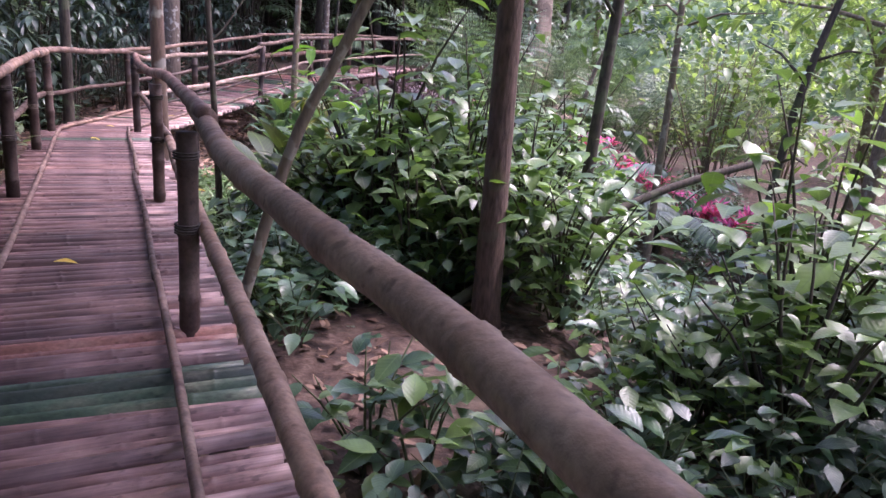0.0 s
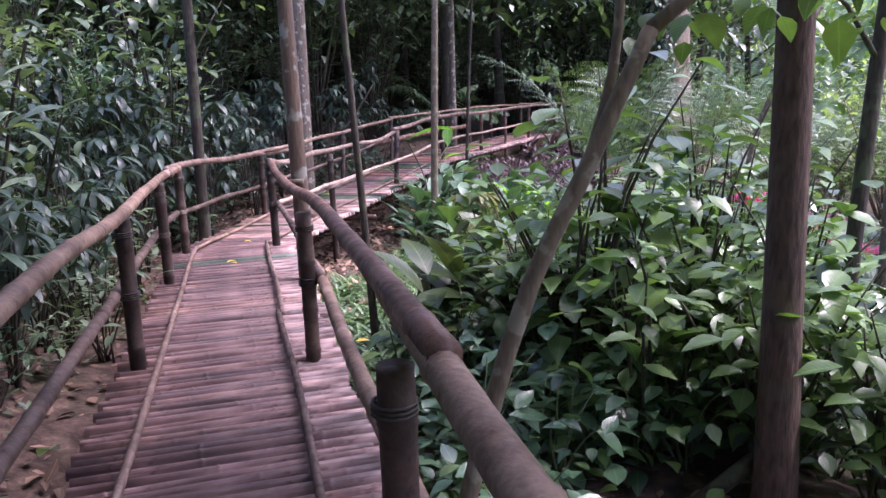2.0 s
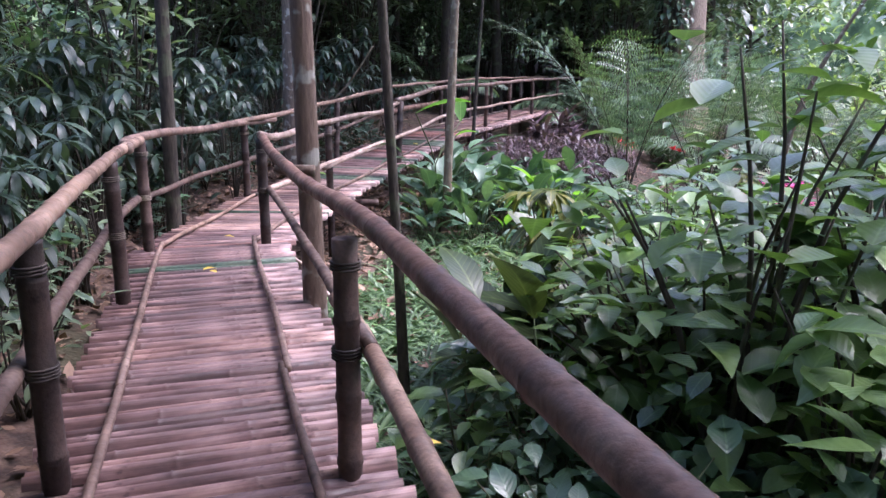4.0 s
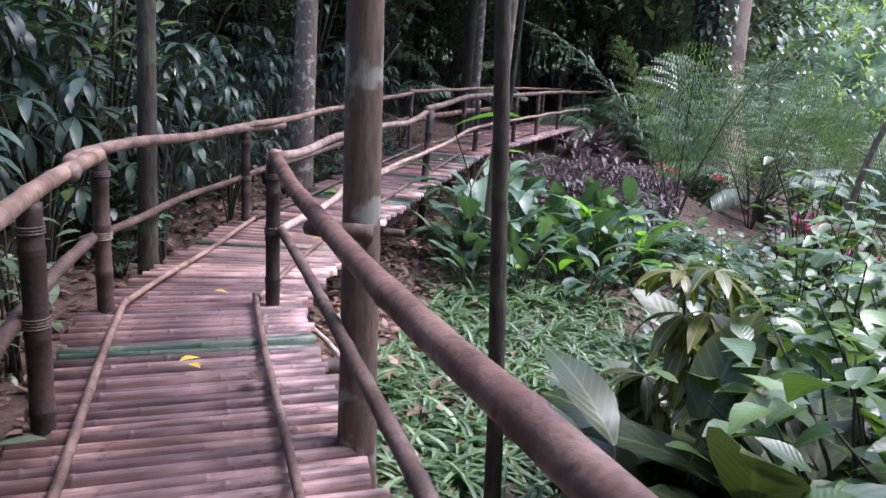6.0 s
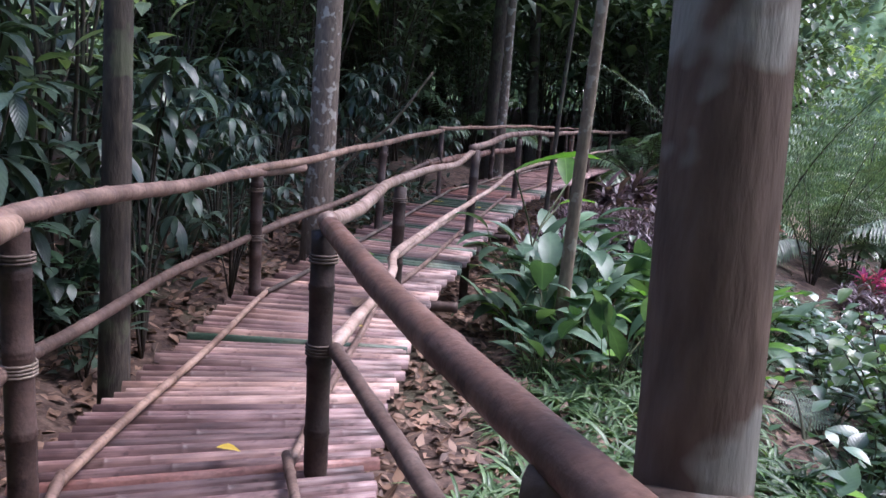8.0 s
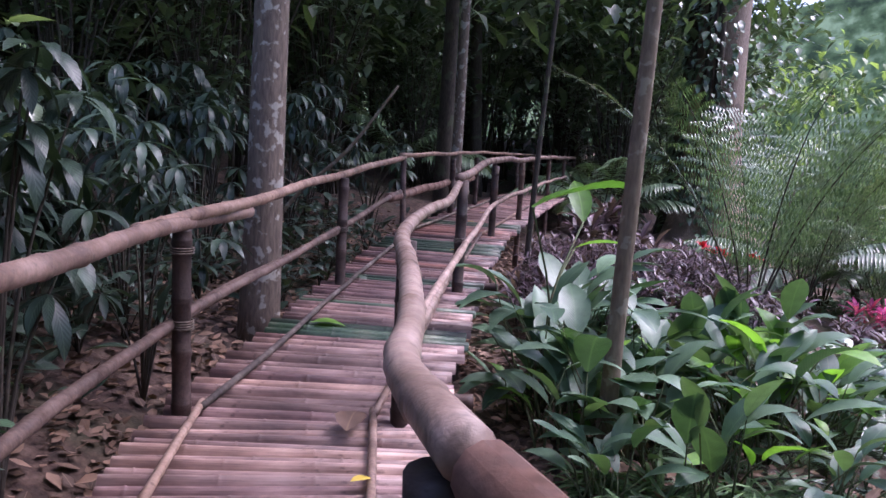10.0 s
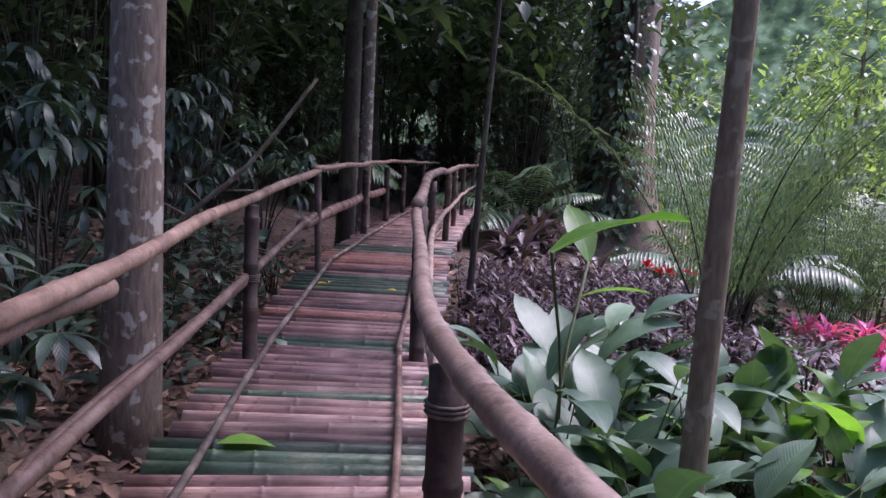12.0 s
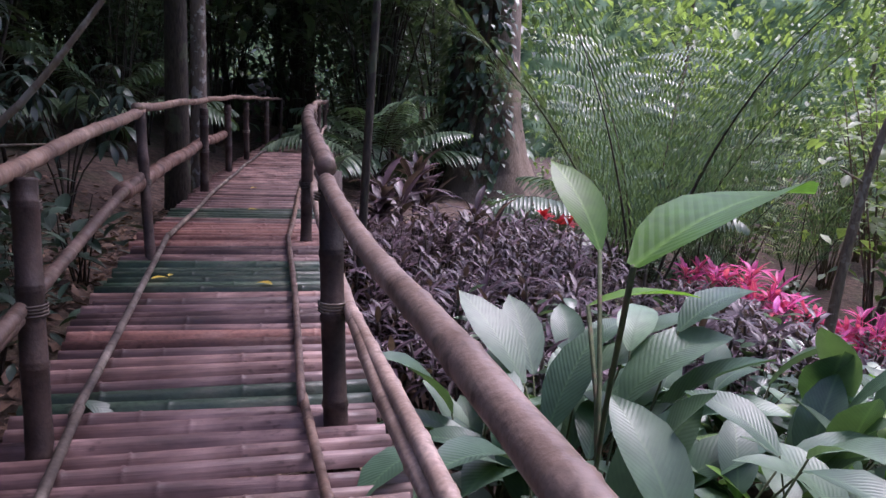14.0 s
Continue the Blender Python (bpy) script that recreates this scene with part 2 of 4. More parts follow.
def culm(b, pts, r, gap=0.34, sides=10, seed=0, wob=0.006, taper=0.0):
    """A bamboo pole along a line of points, with swollen node rings."""
    rng = random.Random(seed)
    pts = [Vector(p) for p in pts]
    seg = [(q - p).length for p, q in zip(pts, pts[1:])]
    total = sum(seg)

    def along(s):
        for (p, q), l in zip(zip(pts, pts[1:]), seg):
            if s <= l:
                return p.lerp(q, s / l)
            s -= l
        return pts[-1]

    stations = [(0.0, 1.0), (total, 1.0)]
    s = rng.uniform(0.05, gap)
    while s < total - 0.03:
        stations += [(s - 0.014, 1.0), (s - 0.005, 1.1), (s + 0.003, 1.02), (s + 0.008, 1.09), (s + 0.018, 0.99)]
        stations.append((min(total - 0.01, s + gap * 0.5), 0.96))
        s += gap * rng.uniform(0.85, 1.15)
    k = 0.0
    for l in seg[:-1]:
        k += l
        stations.append((k, 1.0))
    stations = sorted(set((max(0.0, min(total, a)), c) for a, c in stations))
    out, rad = [], []
    for a, c in stations:
        if out and a - last < 0.002:
            continue
        last = a
        w = Vector((math.sin(a * 2.1 + seed), math.cos(a * 1.7 + seed * 2), math.sin(a * 2.9 + seed * 3))) * wob
        out.append(along(a) + w)
        rad.append(r * c * (1 - taper * a / total))
    tube(b, out, rad, sides)


def curve_pts(pts, n=6):
    """Catmull-Rom through the points."""
    p = [Vector(q) for q in pts]
    p = [2 * p[0] - p[1]] + p + [2 * p[-1] - p[-2]]
    out = []
    for i in range(1, len(p) - 2):
        for k in range(n):
            t = k / n
            a, b2, c, d = p[i - 1], p[i], p[i + 1], p[i + 2]
            out.append(0.5 * ((2 * b2) + (c - a) * t + (2 * a - 5 * b2 + 4 * c - d) * t * t + (3 * b2 - a - 3 * c + d) * t ** 3))
    out.append(p[-2])
    return out


OVATE = (0.1, 0.75, 1.0, 0.8, 0.42, 0.0)
LONG = (0.12, 0.6, 0.95, 1.0, 0.65, 0.0)
BLADE = (0.7, 0.95, 1.0, 0.85, 0.55, 0.0)
SMALL = (0.15, 1.0, 0.75, 0.0)


def leaf(b, base, way, length, width, droop=0.5, fold=0.25, shape=OVATE, ruffle=0.0, twist=0.0, rng=random):
    """One leaf: two rows of faces folded along the rib, bending down along its length."""
    way = Vector(way).normalized()
    side = way.cross(Vector((0, 0, 1)))
    side = Vector((1, 0, 0)) if side.length < 1e-3 else side.normalized()
    p, d = Vector(base), way.copy()
    n = len(shape) - 1
    verts, uv = [], []
    for i, w in enumerate(shape):
        up = side.cross(d).normalized()
        a = twist * i / n
        s2 = side * math.cos(a) + up * math.sin(a)
        u2 = up * math.cos(a) - side * math.sin(a)
        hw = width * 0.5 * max(w, 0.02)
        lift = u2 * hw * fold
        rf = rng.uniform(-ruffle, ruffle) * width
        verts += [p - s2 * hw + lift + u2 * rf, p, p + s2 * hw + lift - u2 * rf]
        uv += [(-w, i / n), (0, i / n), (w, i / n)]
        if i < n:
            d = Matrix.Rotation(-droop / n, 3, side) @ d
            p = p + d * (length / n)
    faces = []
    for i in range(n):
        k = 3 * i
        faces += [(k, k + 1, k + 4, k + 3), (k + 1, k + 2, k + 5, k + 4)]
    b.add([tuple(v) for v in verts], faces, uv)
    return p


def direction(az, el):
    return Vector((math.cos(az) * math.cos(el), math.sin(az) * math.cos(el), math.sin(el)))


def part(name, me, parent, label="", m=None):
    ob = new(name, me)
    ob.parent = parent
    if m is not None:
        ob.matrix_basis = m
    return tagged(ob, label) if label else ob


def plant(name, label, category, pieces, group="", at=None):
    root = new(name)
    tagged(root, label, category, group)
    for pname, bld, material in pieces:
        for one in bld if isinstance(bld, list) else [bld]:
            ob = part(pname, one.mesh(pname, material), root)
            if pname in ("stem", "foliage", "tuft", "crown"):
                tagged(ob, kind="stuff")
    if at is not None:
        root.matrix_basis = at
    return root


# ---- plan: pairs of left and right posts lines along the boardwalk (x, y, x, y, deck height) ----
STATIONS = [(2.9, -1.5, 3.69, -0.9, 0.12), (-4.33, 8.52, -3.55, 9.12, -0.02), (-5.36, 11.56, -4.31, 11.8, -0.1),
            (-5.7, 14.8, -4.6, 14.86, 0.03), (-5.83, 17.55, -4.72, 17.6, 0.23), (-5.8, 21.4, -4.65, 21.4, 0.27),
            (-5.7, 24.0, -4.55, 24.1, 0.32), (-5.5, 27.4, -4.35, 27.5, 0.36), (-5.3, 34.0, -4.15, 34.0, 0.42)]
CENTRE = [(Vector(((a + c) / 2, (b + d) / 2, z))) for a, b, c, d, z in STATIONS]


def deck_offset(x, y):
    """Distance from the boardwalk's middle line (positive on its downhill side) and the deck's height there."""
    best = (1e9, 0, 0)
    for p, q in zip(CENTRE, CENTRE[1:]):
        e = Vector((q.x - p.x, q.y - p.y))
        t = ((x - p.x) * e.x + (y - p.y) * e.y) / e.length_squared
        t = max(0.0, min(1.0, t))
        dx, dy = x - p.x - e.x * t, y - p.y - e.y * t
        d = math.hypot(dx, dy)
        if d < best[0]:
            sign = 1 if dx * e.y - dy * e.x > 0 else -1
            best = (d, sign * d, p.z + (q.z - p.z) * t)
    return best[1], best[2]


def ground_z(x, y):
    d, zd = deck_offset(x, y)
    if d > 0:
        h = -0.72 - 0.36 * min(max(0.0, d - 3.3), 6.5) - 0.03 * max(0.0, min(d, 2.0))
    else:
        h = -0.62 + 0.22 * min(max(0.0, -d - 0.7), 12)
    h += zd * 0.7 + 0.16 * noise.noise((x * 0.5, y * 0.5, 0)) + 0.05 * noise.noise((x * 2.1, y * 2.1, 3))
    return h


def axis(lo, hi, centre, fine, reach):
    """Grid lines, close together near the walk and wide apart towards the horizon."""
    out, s = [centre], fine
    for sign, end in ((1, hi), (-1, lo)):
        p, s = centre, fine
        while (end - p) * sign > 0:
            p += s * sign
            s = fine if abs(p - centre) < reach else s * 1.22
            out.append(p)
    return sorted(out)


gx, gy = axis(-700, 700, -2.0, 0.24, 12), axis(-700, 700, 12.0, 0.26, 17)
gv = [(x, y, ground_z(x, y)) for y in gy for x in gx]
nx = len(gx)
gf = [(j * nx + i, j * nx + i + 1, (j + 1) * nx + i + 1, (j + 1) * nx + i) for j in range(len(gy) - 1) for i in range(nx - 1)]
gb = Build()
gb.add(gv, gf)
ground = tagged(new("ground", gb.mesh("ground", M_SOIL)), "damp brown forest soil with rotting leaves", "ground", kind="structure")

# ---- handrails ----
R_POSTS = [(2.05, 1.29, 0.1), (0.45, 3.55, 0.08), (-1.149, 5.81, 0.05), (-3.58, 9.14, 0.0), (-4.315, 11.8, -0.1), (-4.6, 14.76, 0.02),
           (-4.72, 17.6, 0.21), (-4.66, 20.2, 0.26), (-4.62, 22.3, 0.29), (-4.53, 24.6, 0.33), (-4.35, 27.5, 0.36), (-4.2, 31.0, 0.4)]
L_POSTS = [(0.75, 1.49, 0.1), (-0.47, 3.14, 0.06), (-2.069, 5.365, 0.02), (-3.455, 7.235, -0.01), (-4.33, 8.52, -0.02), (-5.36, 11.56, -0.11),
           (-5.65, 14.62, 0.05), (-5.75, 17.1, 0.24), (-5.82, 20.4, 0.26), (-5.78, 22.6, 0.29), (-5.68, 24.4, 0.33), (-5.5, 27.4, 0.36), (-5.35, 31.0, 0.4)]


def lashing(b, centre, r, turns=4, pitch=0.012):
    """A wire or rattan tie wound round a pole."""
    for k in range(turns):
        ring = [Vector(centre) + Vector((math.cos(a) * r, math.sin(a) * r, k * pitch - turns * pitch / 2)) for a in np.linspace(0, 2 * math.pi, 11)]
        tube(b, ring, 0.005, 5, cap=False)


def post_part(rail, x, y, z, r, seed, lean=0.0, material=M_POST, height=0.9, tilt=(0.0, 0.0)):
    b = Build()
    g = ground_z(x, y) - 0.25
    rng = random.Random(seed)
    lx, ly = rng.uniform(-lean, lean) + tilt[0], rng.uniform(-lean, lean) + tilt[1]
    culm(b, [(x - lx, y - ly, g), (x, y, z), (x + lx, y + ly, z + height)], r, 0.3, 12, seed, 0.004)
    ob = part("post", b.mesh("post", material), rail)
    tie = Build()
    lashing(tie, (x + lx * 0.5, y + ly * 0.5, z + 0.45), r * 1.13, 4)
    lashing(tie, (x + lx, y + ly, z + height - 0.09), r * 1.13, 3)
    part("tie", tie.mesh("tie", M_TIE), ob)


def rail_part(rail, name, pts, r, material, seed, gap=0.42, wob=0.008, label=""):
    b = Build()
    culm(b, curve_pts(pts, 5), r, gap, 12, seed, wob)
    part(name, b.mesh(name, material), rail, label)


def lift(p, h, dx=0.0, dy=0.0):
    return (p[0] + dx, p[1] + dy, p[2] + h)


handrail_a = tagged(new("handrail"), "weathered bamboo handrail with dark posts beside planting", "handrail", kind="structure")
for i, (x, y, z) in enumerate(R_POSTS):
    r = (0.046, 0.046, 0.046, 0.046, 0.047, 0.05, 0.045, 0.045, 0.045, 0.045, 0.045, 0.045)[i]
    post_part(handrail_a, x, y, z, r, 10 + i, 0.012, M_POST, (0.86, 0.86, 0.86, 0.88, 0.9, 0.97, 0.9)[min(i, 6)], (-0.05, 0.2) if i == 5 else (0, 0))
P = R_POSTS
rail_part(handrail_a, "top_rail", [(3.75, -0.95, 1.04), (2.21, 1.39, 1.0), (1.62, 2.08, 1.0), (1.09, 2.73, 1.0), lift(P[1], 0.92, 0.05, 0.045), lift(P[1], 0.91, -0.19, 0.405)], 0.041, M_RAIL_WARM, 3, 0.6, label="thick grey-brown bamboo top rail")
rail_part(handrail_a, "top_rail", [lift(P[1], 0.95, 0.18, -0.125), lift(P[2], 0.92, 0.05, 0.035), lift(P[2], 0.845, -1.2, 1.645), lift(P[3], 0.9, 0.04, -0.05)], 0.038, M_RAIL_BROWN, 4, 0.7, label="smooth reddish-brown pole")
rail_part(handrail_a, "top_rail", [lift(P[3], 0.92, 0.03, -0.04), (-3.75, 9.57, 0.87), (-3.84, 9.95, 0.86), (-4.02, 10.6, 0.86), (-4.23, 11.35, 0.86), (-4.4, 12.2, 0.86), (-4.5, 13.1, 0.865), (-4.57, 14.0, 0.88), lift(P[5], 0.96, -0.06, 0.2)], 0.033, M_RAIL_PALE, 5, 0.36, 0.009, label="long wavy pale tan bamboo rail")
rail_part(handrail_a, "top_rail", [lift(P[5], 0.99, -0.06, 0.05), lift(P[6], 0.98), lift(P[7], 0.94), lift(P[8], 0.95), lift(P[9], 0.96)], 0.04, M_RAIL, 7)
rail_part(handrail_a, "top_rail", [lift(P[9], 0.96, 0, -0.2), lift(P[10], 0.94), lift(P[11], 0.94)], 0.04, M_RAIL, 8)
rail_part(handrail_a, "middle_rail", [(3.7, -0.95, 0.58), lift(P[0], 0.46, 0.06, 0.04), lift(P[1], 0.44, 0.06, 0.04), lift(P[2], 0.45, 0.06, 0.04), lift(P[2], 0.46, -0.3, 0.5)], 0.034, M_RAIL, 9)
rail_part(handrail_a, "middle_rail", [lift(P[2], 0.48, 0.1, 0.0), lift(P[3], 0.46, 0.06, 0.0)], 0.027, M_RAIL, 10, 0.3)
rail_part(handrail_a, "middle_rail", [lift(P[3], 0.44, 0.05, 0.02), lift(P[3], 0.42, -0.3, 1.4), lift(P[4], 0.47, 0.05, 0), lift(P[5], 0.45, 0.06, 0)], 0.027, M_RAIL_PALE, 11, 0.3)
rail_part(handrail_a, "middle_rail", [lift(P[4], 0.43, 0.07, -0.3), lift(P[5], 0.43, 0.05, 0), lift(P[6], 0.45, 0.05, 0), lift(P[7], 0.45, 0.05, 0), lift(P[9], 0.45, 0.05, 0), lift(P[11], 0.45, 0.05, 0)], 0.028, M_RAIL_PALE, 12, 0.34)

handrail_b = tagged(new("handrail"), "weathered bamboo handrail with brown posts beside the leafy bank", "handrail", kind="structure")
for i, (x, y, z) in enumerate(L_POSTS):
    post_part(handrail_b, x, y, z, 0.047 if i != 7 else 0.035, 40 + i, 0.014, tilt=(-0.08, 0.2) if i in (6, 7) else (0, 0))
Q = L_POSTS
rail_part(handrail_b, "top_rail", [(2.85, -1.5, 1.08), lift(Q[0], 0.93), lift(Q[1], 0.93), lift(Q[2], 0.93), lift(Q[3], 0.93), lift(Q[4], 0.93, 0.06, -0.08)], 0.037, M_RAIL, 21, 0.4)
rail_part(handrail_b, "top_rail", [lift(Q[3], 0.93, -0.3, 0.5), lift(Q[4], 0.94), lift(Q[5], 0.93), lift(Q[5], 0.93, -0.12, 0.9)], 0.036, M_RAIL, 22, 0.3)
rail_part(handrail_b, "top_rail", [lift(Q[5], 0.95, 0.1, -0.5), lift(Q[5], 0.95), lift(Q[6], 0.93, -0.12, 0.25), lift(Q[7], 0.92, -0.08, 0.25)], 0.034, M_RAIL, 23, 0.33)
rail_part(handrail_b, "top_rail", [lift(Q[7], 0.94, -0.08, 0.1), lift(Q[8], 0.98), lift(Q[9], 1.0), lift(Q[10], 0.98), lift(Q[11], 0.96), lift(Q[12], 0.95)], 0.03, M_RAIL, 24)
rail_part(handrail_b, "middle_rail", [(2.8, -1.5, 0.58), lift(Q[0], 0.45, -0.06, -0.04), lift(Q[1], 0.45, -0.06, -0.04), lift(Q[2], 0.46, -0.06, -0.04), lift(Q[3], 0.45, -0.06, -0.04), lift(Q[4], 0.44, -0.06, 0)], 0.032, M_RAIL, 25)
rail_part(handrail_b, "middle_rail", [lift(Q[4], 0.42, -0.06, -0.1), lift(Q[5], 0.45, -0.06, 0), lift(Q[6], 0.42, -0.06, 0)], 0.027, M_RAIL, 26)
rail_part(handrail_b, "middle_rail", [lift(Q[5], 0.42, -0.06, -0.2), lift(Q[6], 0.44, -0.06, 0), lift(Q[7], 0.5, -0.06, 0)], 0.029, M_RAIL, 27)
rail_part(handrail_b, "middle_rail", [lift(Q[7], 0.44, -0.06, -0.5), lift(Q[8], 0.5, -0.06, 0), lift(Q[9], 0.5, -0.06, 0)], 0.055, M_RAIL_BROWN, 28)

# ---- boardwalk frame: guide poles on the deck, bearers below ----
boardwalk = tagged(new("boardwalk"), "raised walkway of split bamboo slats, mauve-brown and green", "boardwalk", kind="structure")


def offset_line(f, h, i0, i1):
    """A line along the deck; f runs from 0 at one row of posts to 1 at the other."""
    out = []
    for a, b, c, d, z in STATIONS[i0:i1 + 1]:
        out.append((a + (c - a) * f, b + (d - b) * f, z + h))
    return out


def guide(f, i0, i1, r, seed, material=M_RAIL, h=0.022):
    line = offset_line(f, h, i0, i1)
    p, q = Vector(line[0]), Vector(line[-1])
    n = max(1, round((q - p).length / 3.2))
    for k in range(n):
        a, b2 = p.lerp(q, k / n), p.lerp(q, (k + 1) / n)
        b2 = b2 + (b2 - a).normalized() * 0.08
        rng = random.Random(seed + k)
        bd = Build()
        culm(bd, [a + Vector((0, 0, 0.008 * (k % 2))), b2 + Vector((rng.uniform(-0.02, 0.02), 0, 0.008 * (k % 2)))], r, 0.25, 7, seed + k, 0.006)
        part("guide_pole", bd.mesh("guide_pole", material), boardwalk)


for i in range(len(STATIONS) - 1):
    guide(0.1, i, i + 1, 0.02, 60 + i * 7, M_TIE if i > 1 else M_RAIL)
    guide(0.88, i, i + 1, 0.02, 160 + i * 7, M_RAIL)
    for f in (0.0, 0.5, 1.0):
        bd = Build()
        line = offset_line(f, -0.105, i, i + 1)
        culm(bd, line, 0.05, 0.4, 8, 300 + i, 0.004)
        part("bearer", bd.mesh("bearer", M_POST), boardwalk)
for x, y, u, v, z in ((-1.0, 3.9, -0.1, 4.55, 0.02), (-4.0, 8.1, -2.9, 8.8, 0.0), (-5.6, 12.5, -4.1, 12.8, -0.1), (-5.9, 16, -4.4, 16.05, 0.05)):
    bd = Build()
    culm(bd, [(x, y, z - 0.2), (u, v, z - 0.2)], 0.05, 0.4, 8, 7)
    part("crossbeam", bd.mesh("crossbeam", M_POST), boardwalk)

# ---- plants: kinds ----
def gingers(seed, n, size, material, height=0.55):
    """Clump of broad paddle leaves on arching stalks."""
    rng = random.Random(seed)
    st, blades = Build(), []
    for k in range(n):
        lv = Build()
        blades.append(lv)
        az = rng.uniform(0, 6.283)
        lean = rng.uniform(0.1, 0.75)
        h = height * rng.uniform(0.5, 1.25)
        b0 = Vector((rng.uniform(-0.16, 0.16), rng.uniform(-0.16, 0.16), 0))
        d = direction(az, math.pi / 2 - lean)
        mid = b0 + d * h * 0.5 + Vector((0, 0, 0.03))
        tip = b0 + d * h
        tube(st, [b0, mid, tip], [0.009, 0.007, 0.004], 5)
        el = math.pi / 2 - lean - rng.uniform(0.0, 0.6)
        L = size * rng.uniform(0.7, 1.25)
        leaf(lv, tip, direction(az + rng.uniform(-0.3, 0.3), el), L, L * rng.uniform(0.36, 0.46), rng.uniform(0.4, 1.3), rng.uniform(0.1, 0.35), (0.12, 0.62, 0.92, 1.0, 0.88, 0.55, 0.0), 0.025, rng.uniform(-0.4, 0.4), rng)
    return [("stem", st, M_STEM), ("leaf", blades, material)]


def shrubs(seed, height, spread, stems, leaves, size, material, shape=OVATE, ratio=0.58, bark=M_BARK_DARK, droop=0.9):
    """Bush: branching stems set with single leaves, with gaps in its outline."""
    rng = random.Random(seed)
    st, lv = Build(), Build()
    for k in range(stems):
        az = rng.uniform(0, 6.283)
        h = height * rng.uniform(0.55, 1.1)
        rad = spread * rng.uniform(0.15, 1.0)
        p0 = Vector((rng.uniform(-0.12, 0.12), rng.uniform(-0.12, 0.12), 0)) * spread
        tip = Vector((math.cos(az) * rad, math.sin(az) * rad, h))
        mid = p0.lerp(tip, 0.5) + Vector((0, 0, 0.15 * h)) + Vector((rng.uniform(-0.1, 0.1), rng.uniform(-0.1, 0.1), 0)) * spread
        w = 0.006 + 0.004 * height
        path = curve_pts([p0, mid, tip], 3)
        tube(st, path, [w * (1 - 0.12 * i) for i in range(len(path))], 5)
        for j in range(leaves):
            t = rng.uniform(0.2, 1.0) ** 0.7
            i = min(len(path) - 2, int(t * (len(path) - 1)))
            p = path[i].lerp(path[i + 1], t * (len(path) - 1) - i)
            off = Vector((rng.gauss(0, 1), rng.gauss(0, 1), rng.gauss(0, 0.7))) * size * 0.9
            L = size * rng.uniform(0.6, 1.3)
            leaf(lv, p + off, direction(rng.uniform(0, 6.283), rng.uniform(-0.4, 0.8)), L, L * ratio, rng.uniform(0.2, droop), rng.uniform(0.05, 0.4), shape, 0, rng.uniform(-0.5, 0.5), rng)
    return [("stem", st, bark), ("foliage", lv, material)]


def whorls(seed, height, stems, size, material, per=9):
    """Slim shrub whose long drooping leaves stand in whorls at the stem ends."""
    rng = random.Random(seed)
    st, lv = Build(), Build()
    for k in range(stems):
        az = rng.uniform(0, 6.283)
        h = height * rng.uniform(0.45, 1.05)
        rad = height * 0.3 * rng.uniform(0.1, 1)
        tip = Vector((math.cos(az) * rad, math.sin(az) * rad, h))
        path = curve_pts([(0, 0, 0), (tip.x * 0.3, tip.y * 0.3, h * 0.55), tip], 3)
        tube(st, path, [0.014 - 0.0014 * i for i in range(len(path))], 5)
        for lvl in (0, 1):
            q = path[-1] if lvl == 0 else path[-2]
            for j in range(per):
                a = 6.283 * j / per + rng.uniform(-0.3, 0.3)
                L = size * rng.uniform(0.7, 1.2)
                leaf(lv, q, direction(a, rng.uniform(-0.3, 0.6) - 0.3 * lvl), L, L * 0.24, rng.uniform(0.7, 1.5), 0.2, LONG, 0, rng.uniform(-0.3, 0.3), rng)
    return [("stem", st, M_BARK_DARK), ("foliage", lv, material)]


def cordylines(seed, stems, height, size, spread, material, per=16):
    """Stand of upright canes with rosettes of strap leaves."""
    rng = random.Random(seed)
    st, lv = Build(), Build()
    for k in range(stems):
        x, y = rng.uniform(-spread, spread), rng.uniform(-spread, spread)
        h = height * rng.uniform(0.5, 1.1)
        tip = Vector((x + rng.uniform(-0.1, 0.1), y + rng.uniform(-0.1, 0.1), h))
        tube(st, [(x, y, -0.05), tip], [0.012, 0.008], 5)
        for j in range(per):
            a = j * 2.4 + rng.uniform(-0.2, 0.2)
            el = rng.uniform(0.1, 1.3)
            L = size * rng.uniform(0.6, 1.2)
            leaf(lv, tip - Vector((0, 0, rng.uniform(0, 0.35 * h))), direction(a, el), L, L * 0.2, rng.uniform(0.3, 1.3), 0.3, SMALL if size < 0.3 else LONG, 0, 0, rng)
    return [("stem", st, M_BARK_DARK), ("foliage", lv, material)]


def grasses(seed, n, size, material):
    rng = random.Random(seed)
    lv = Build()
    for k in range(n):
        a, L = rng.uniform(0, 6.283), size * rng.uniform(0.5, 1.2)
        leaf(lv, (rng.uniform(-0.08, 0.08), rng.uniform(-0.08, 0.08), 0), direction(a, rng.uniform(0.5, 1.35)), L, 0.035 * rng.uniform(0.7, 1.3), rng.uniform(1.0, 2.2), 0.4, BLADE, 0, 0, rng)
    return [("tuft", lv, material)]


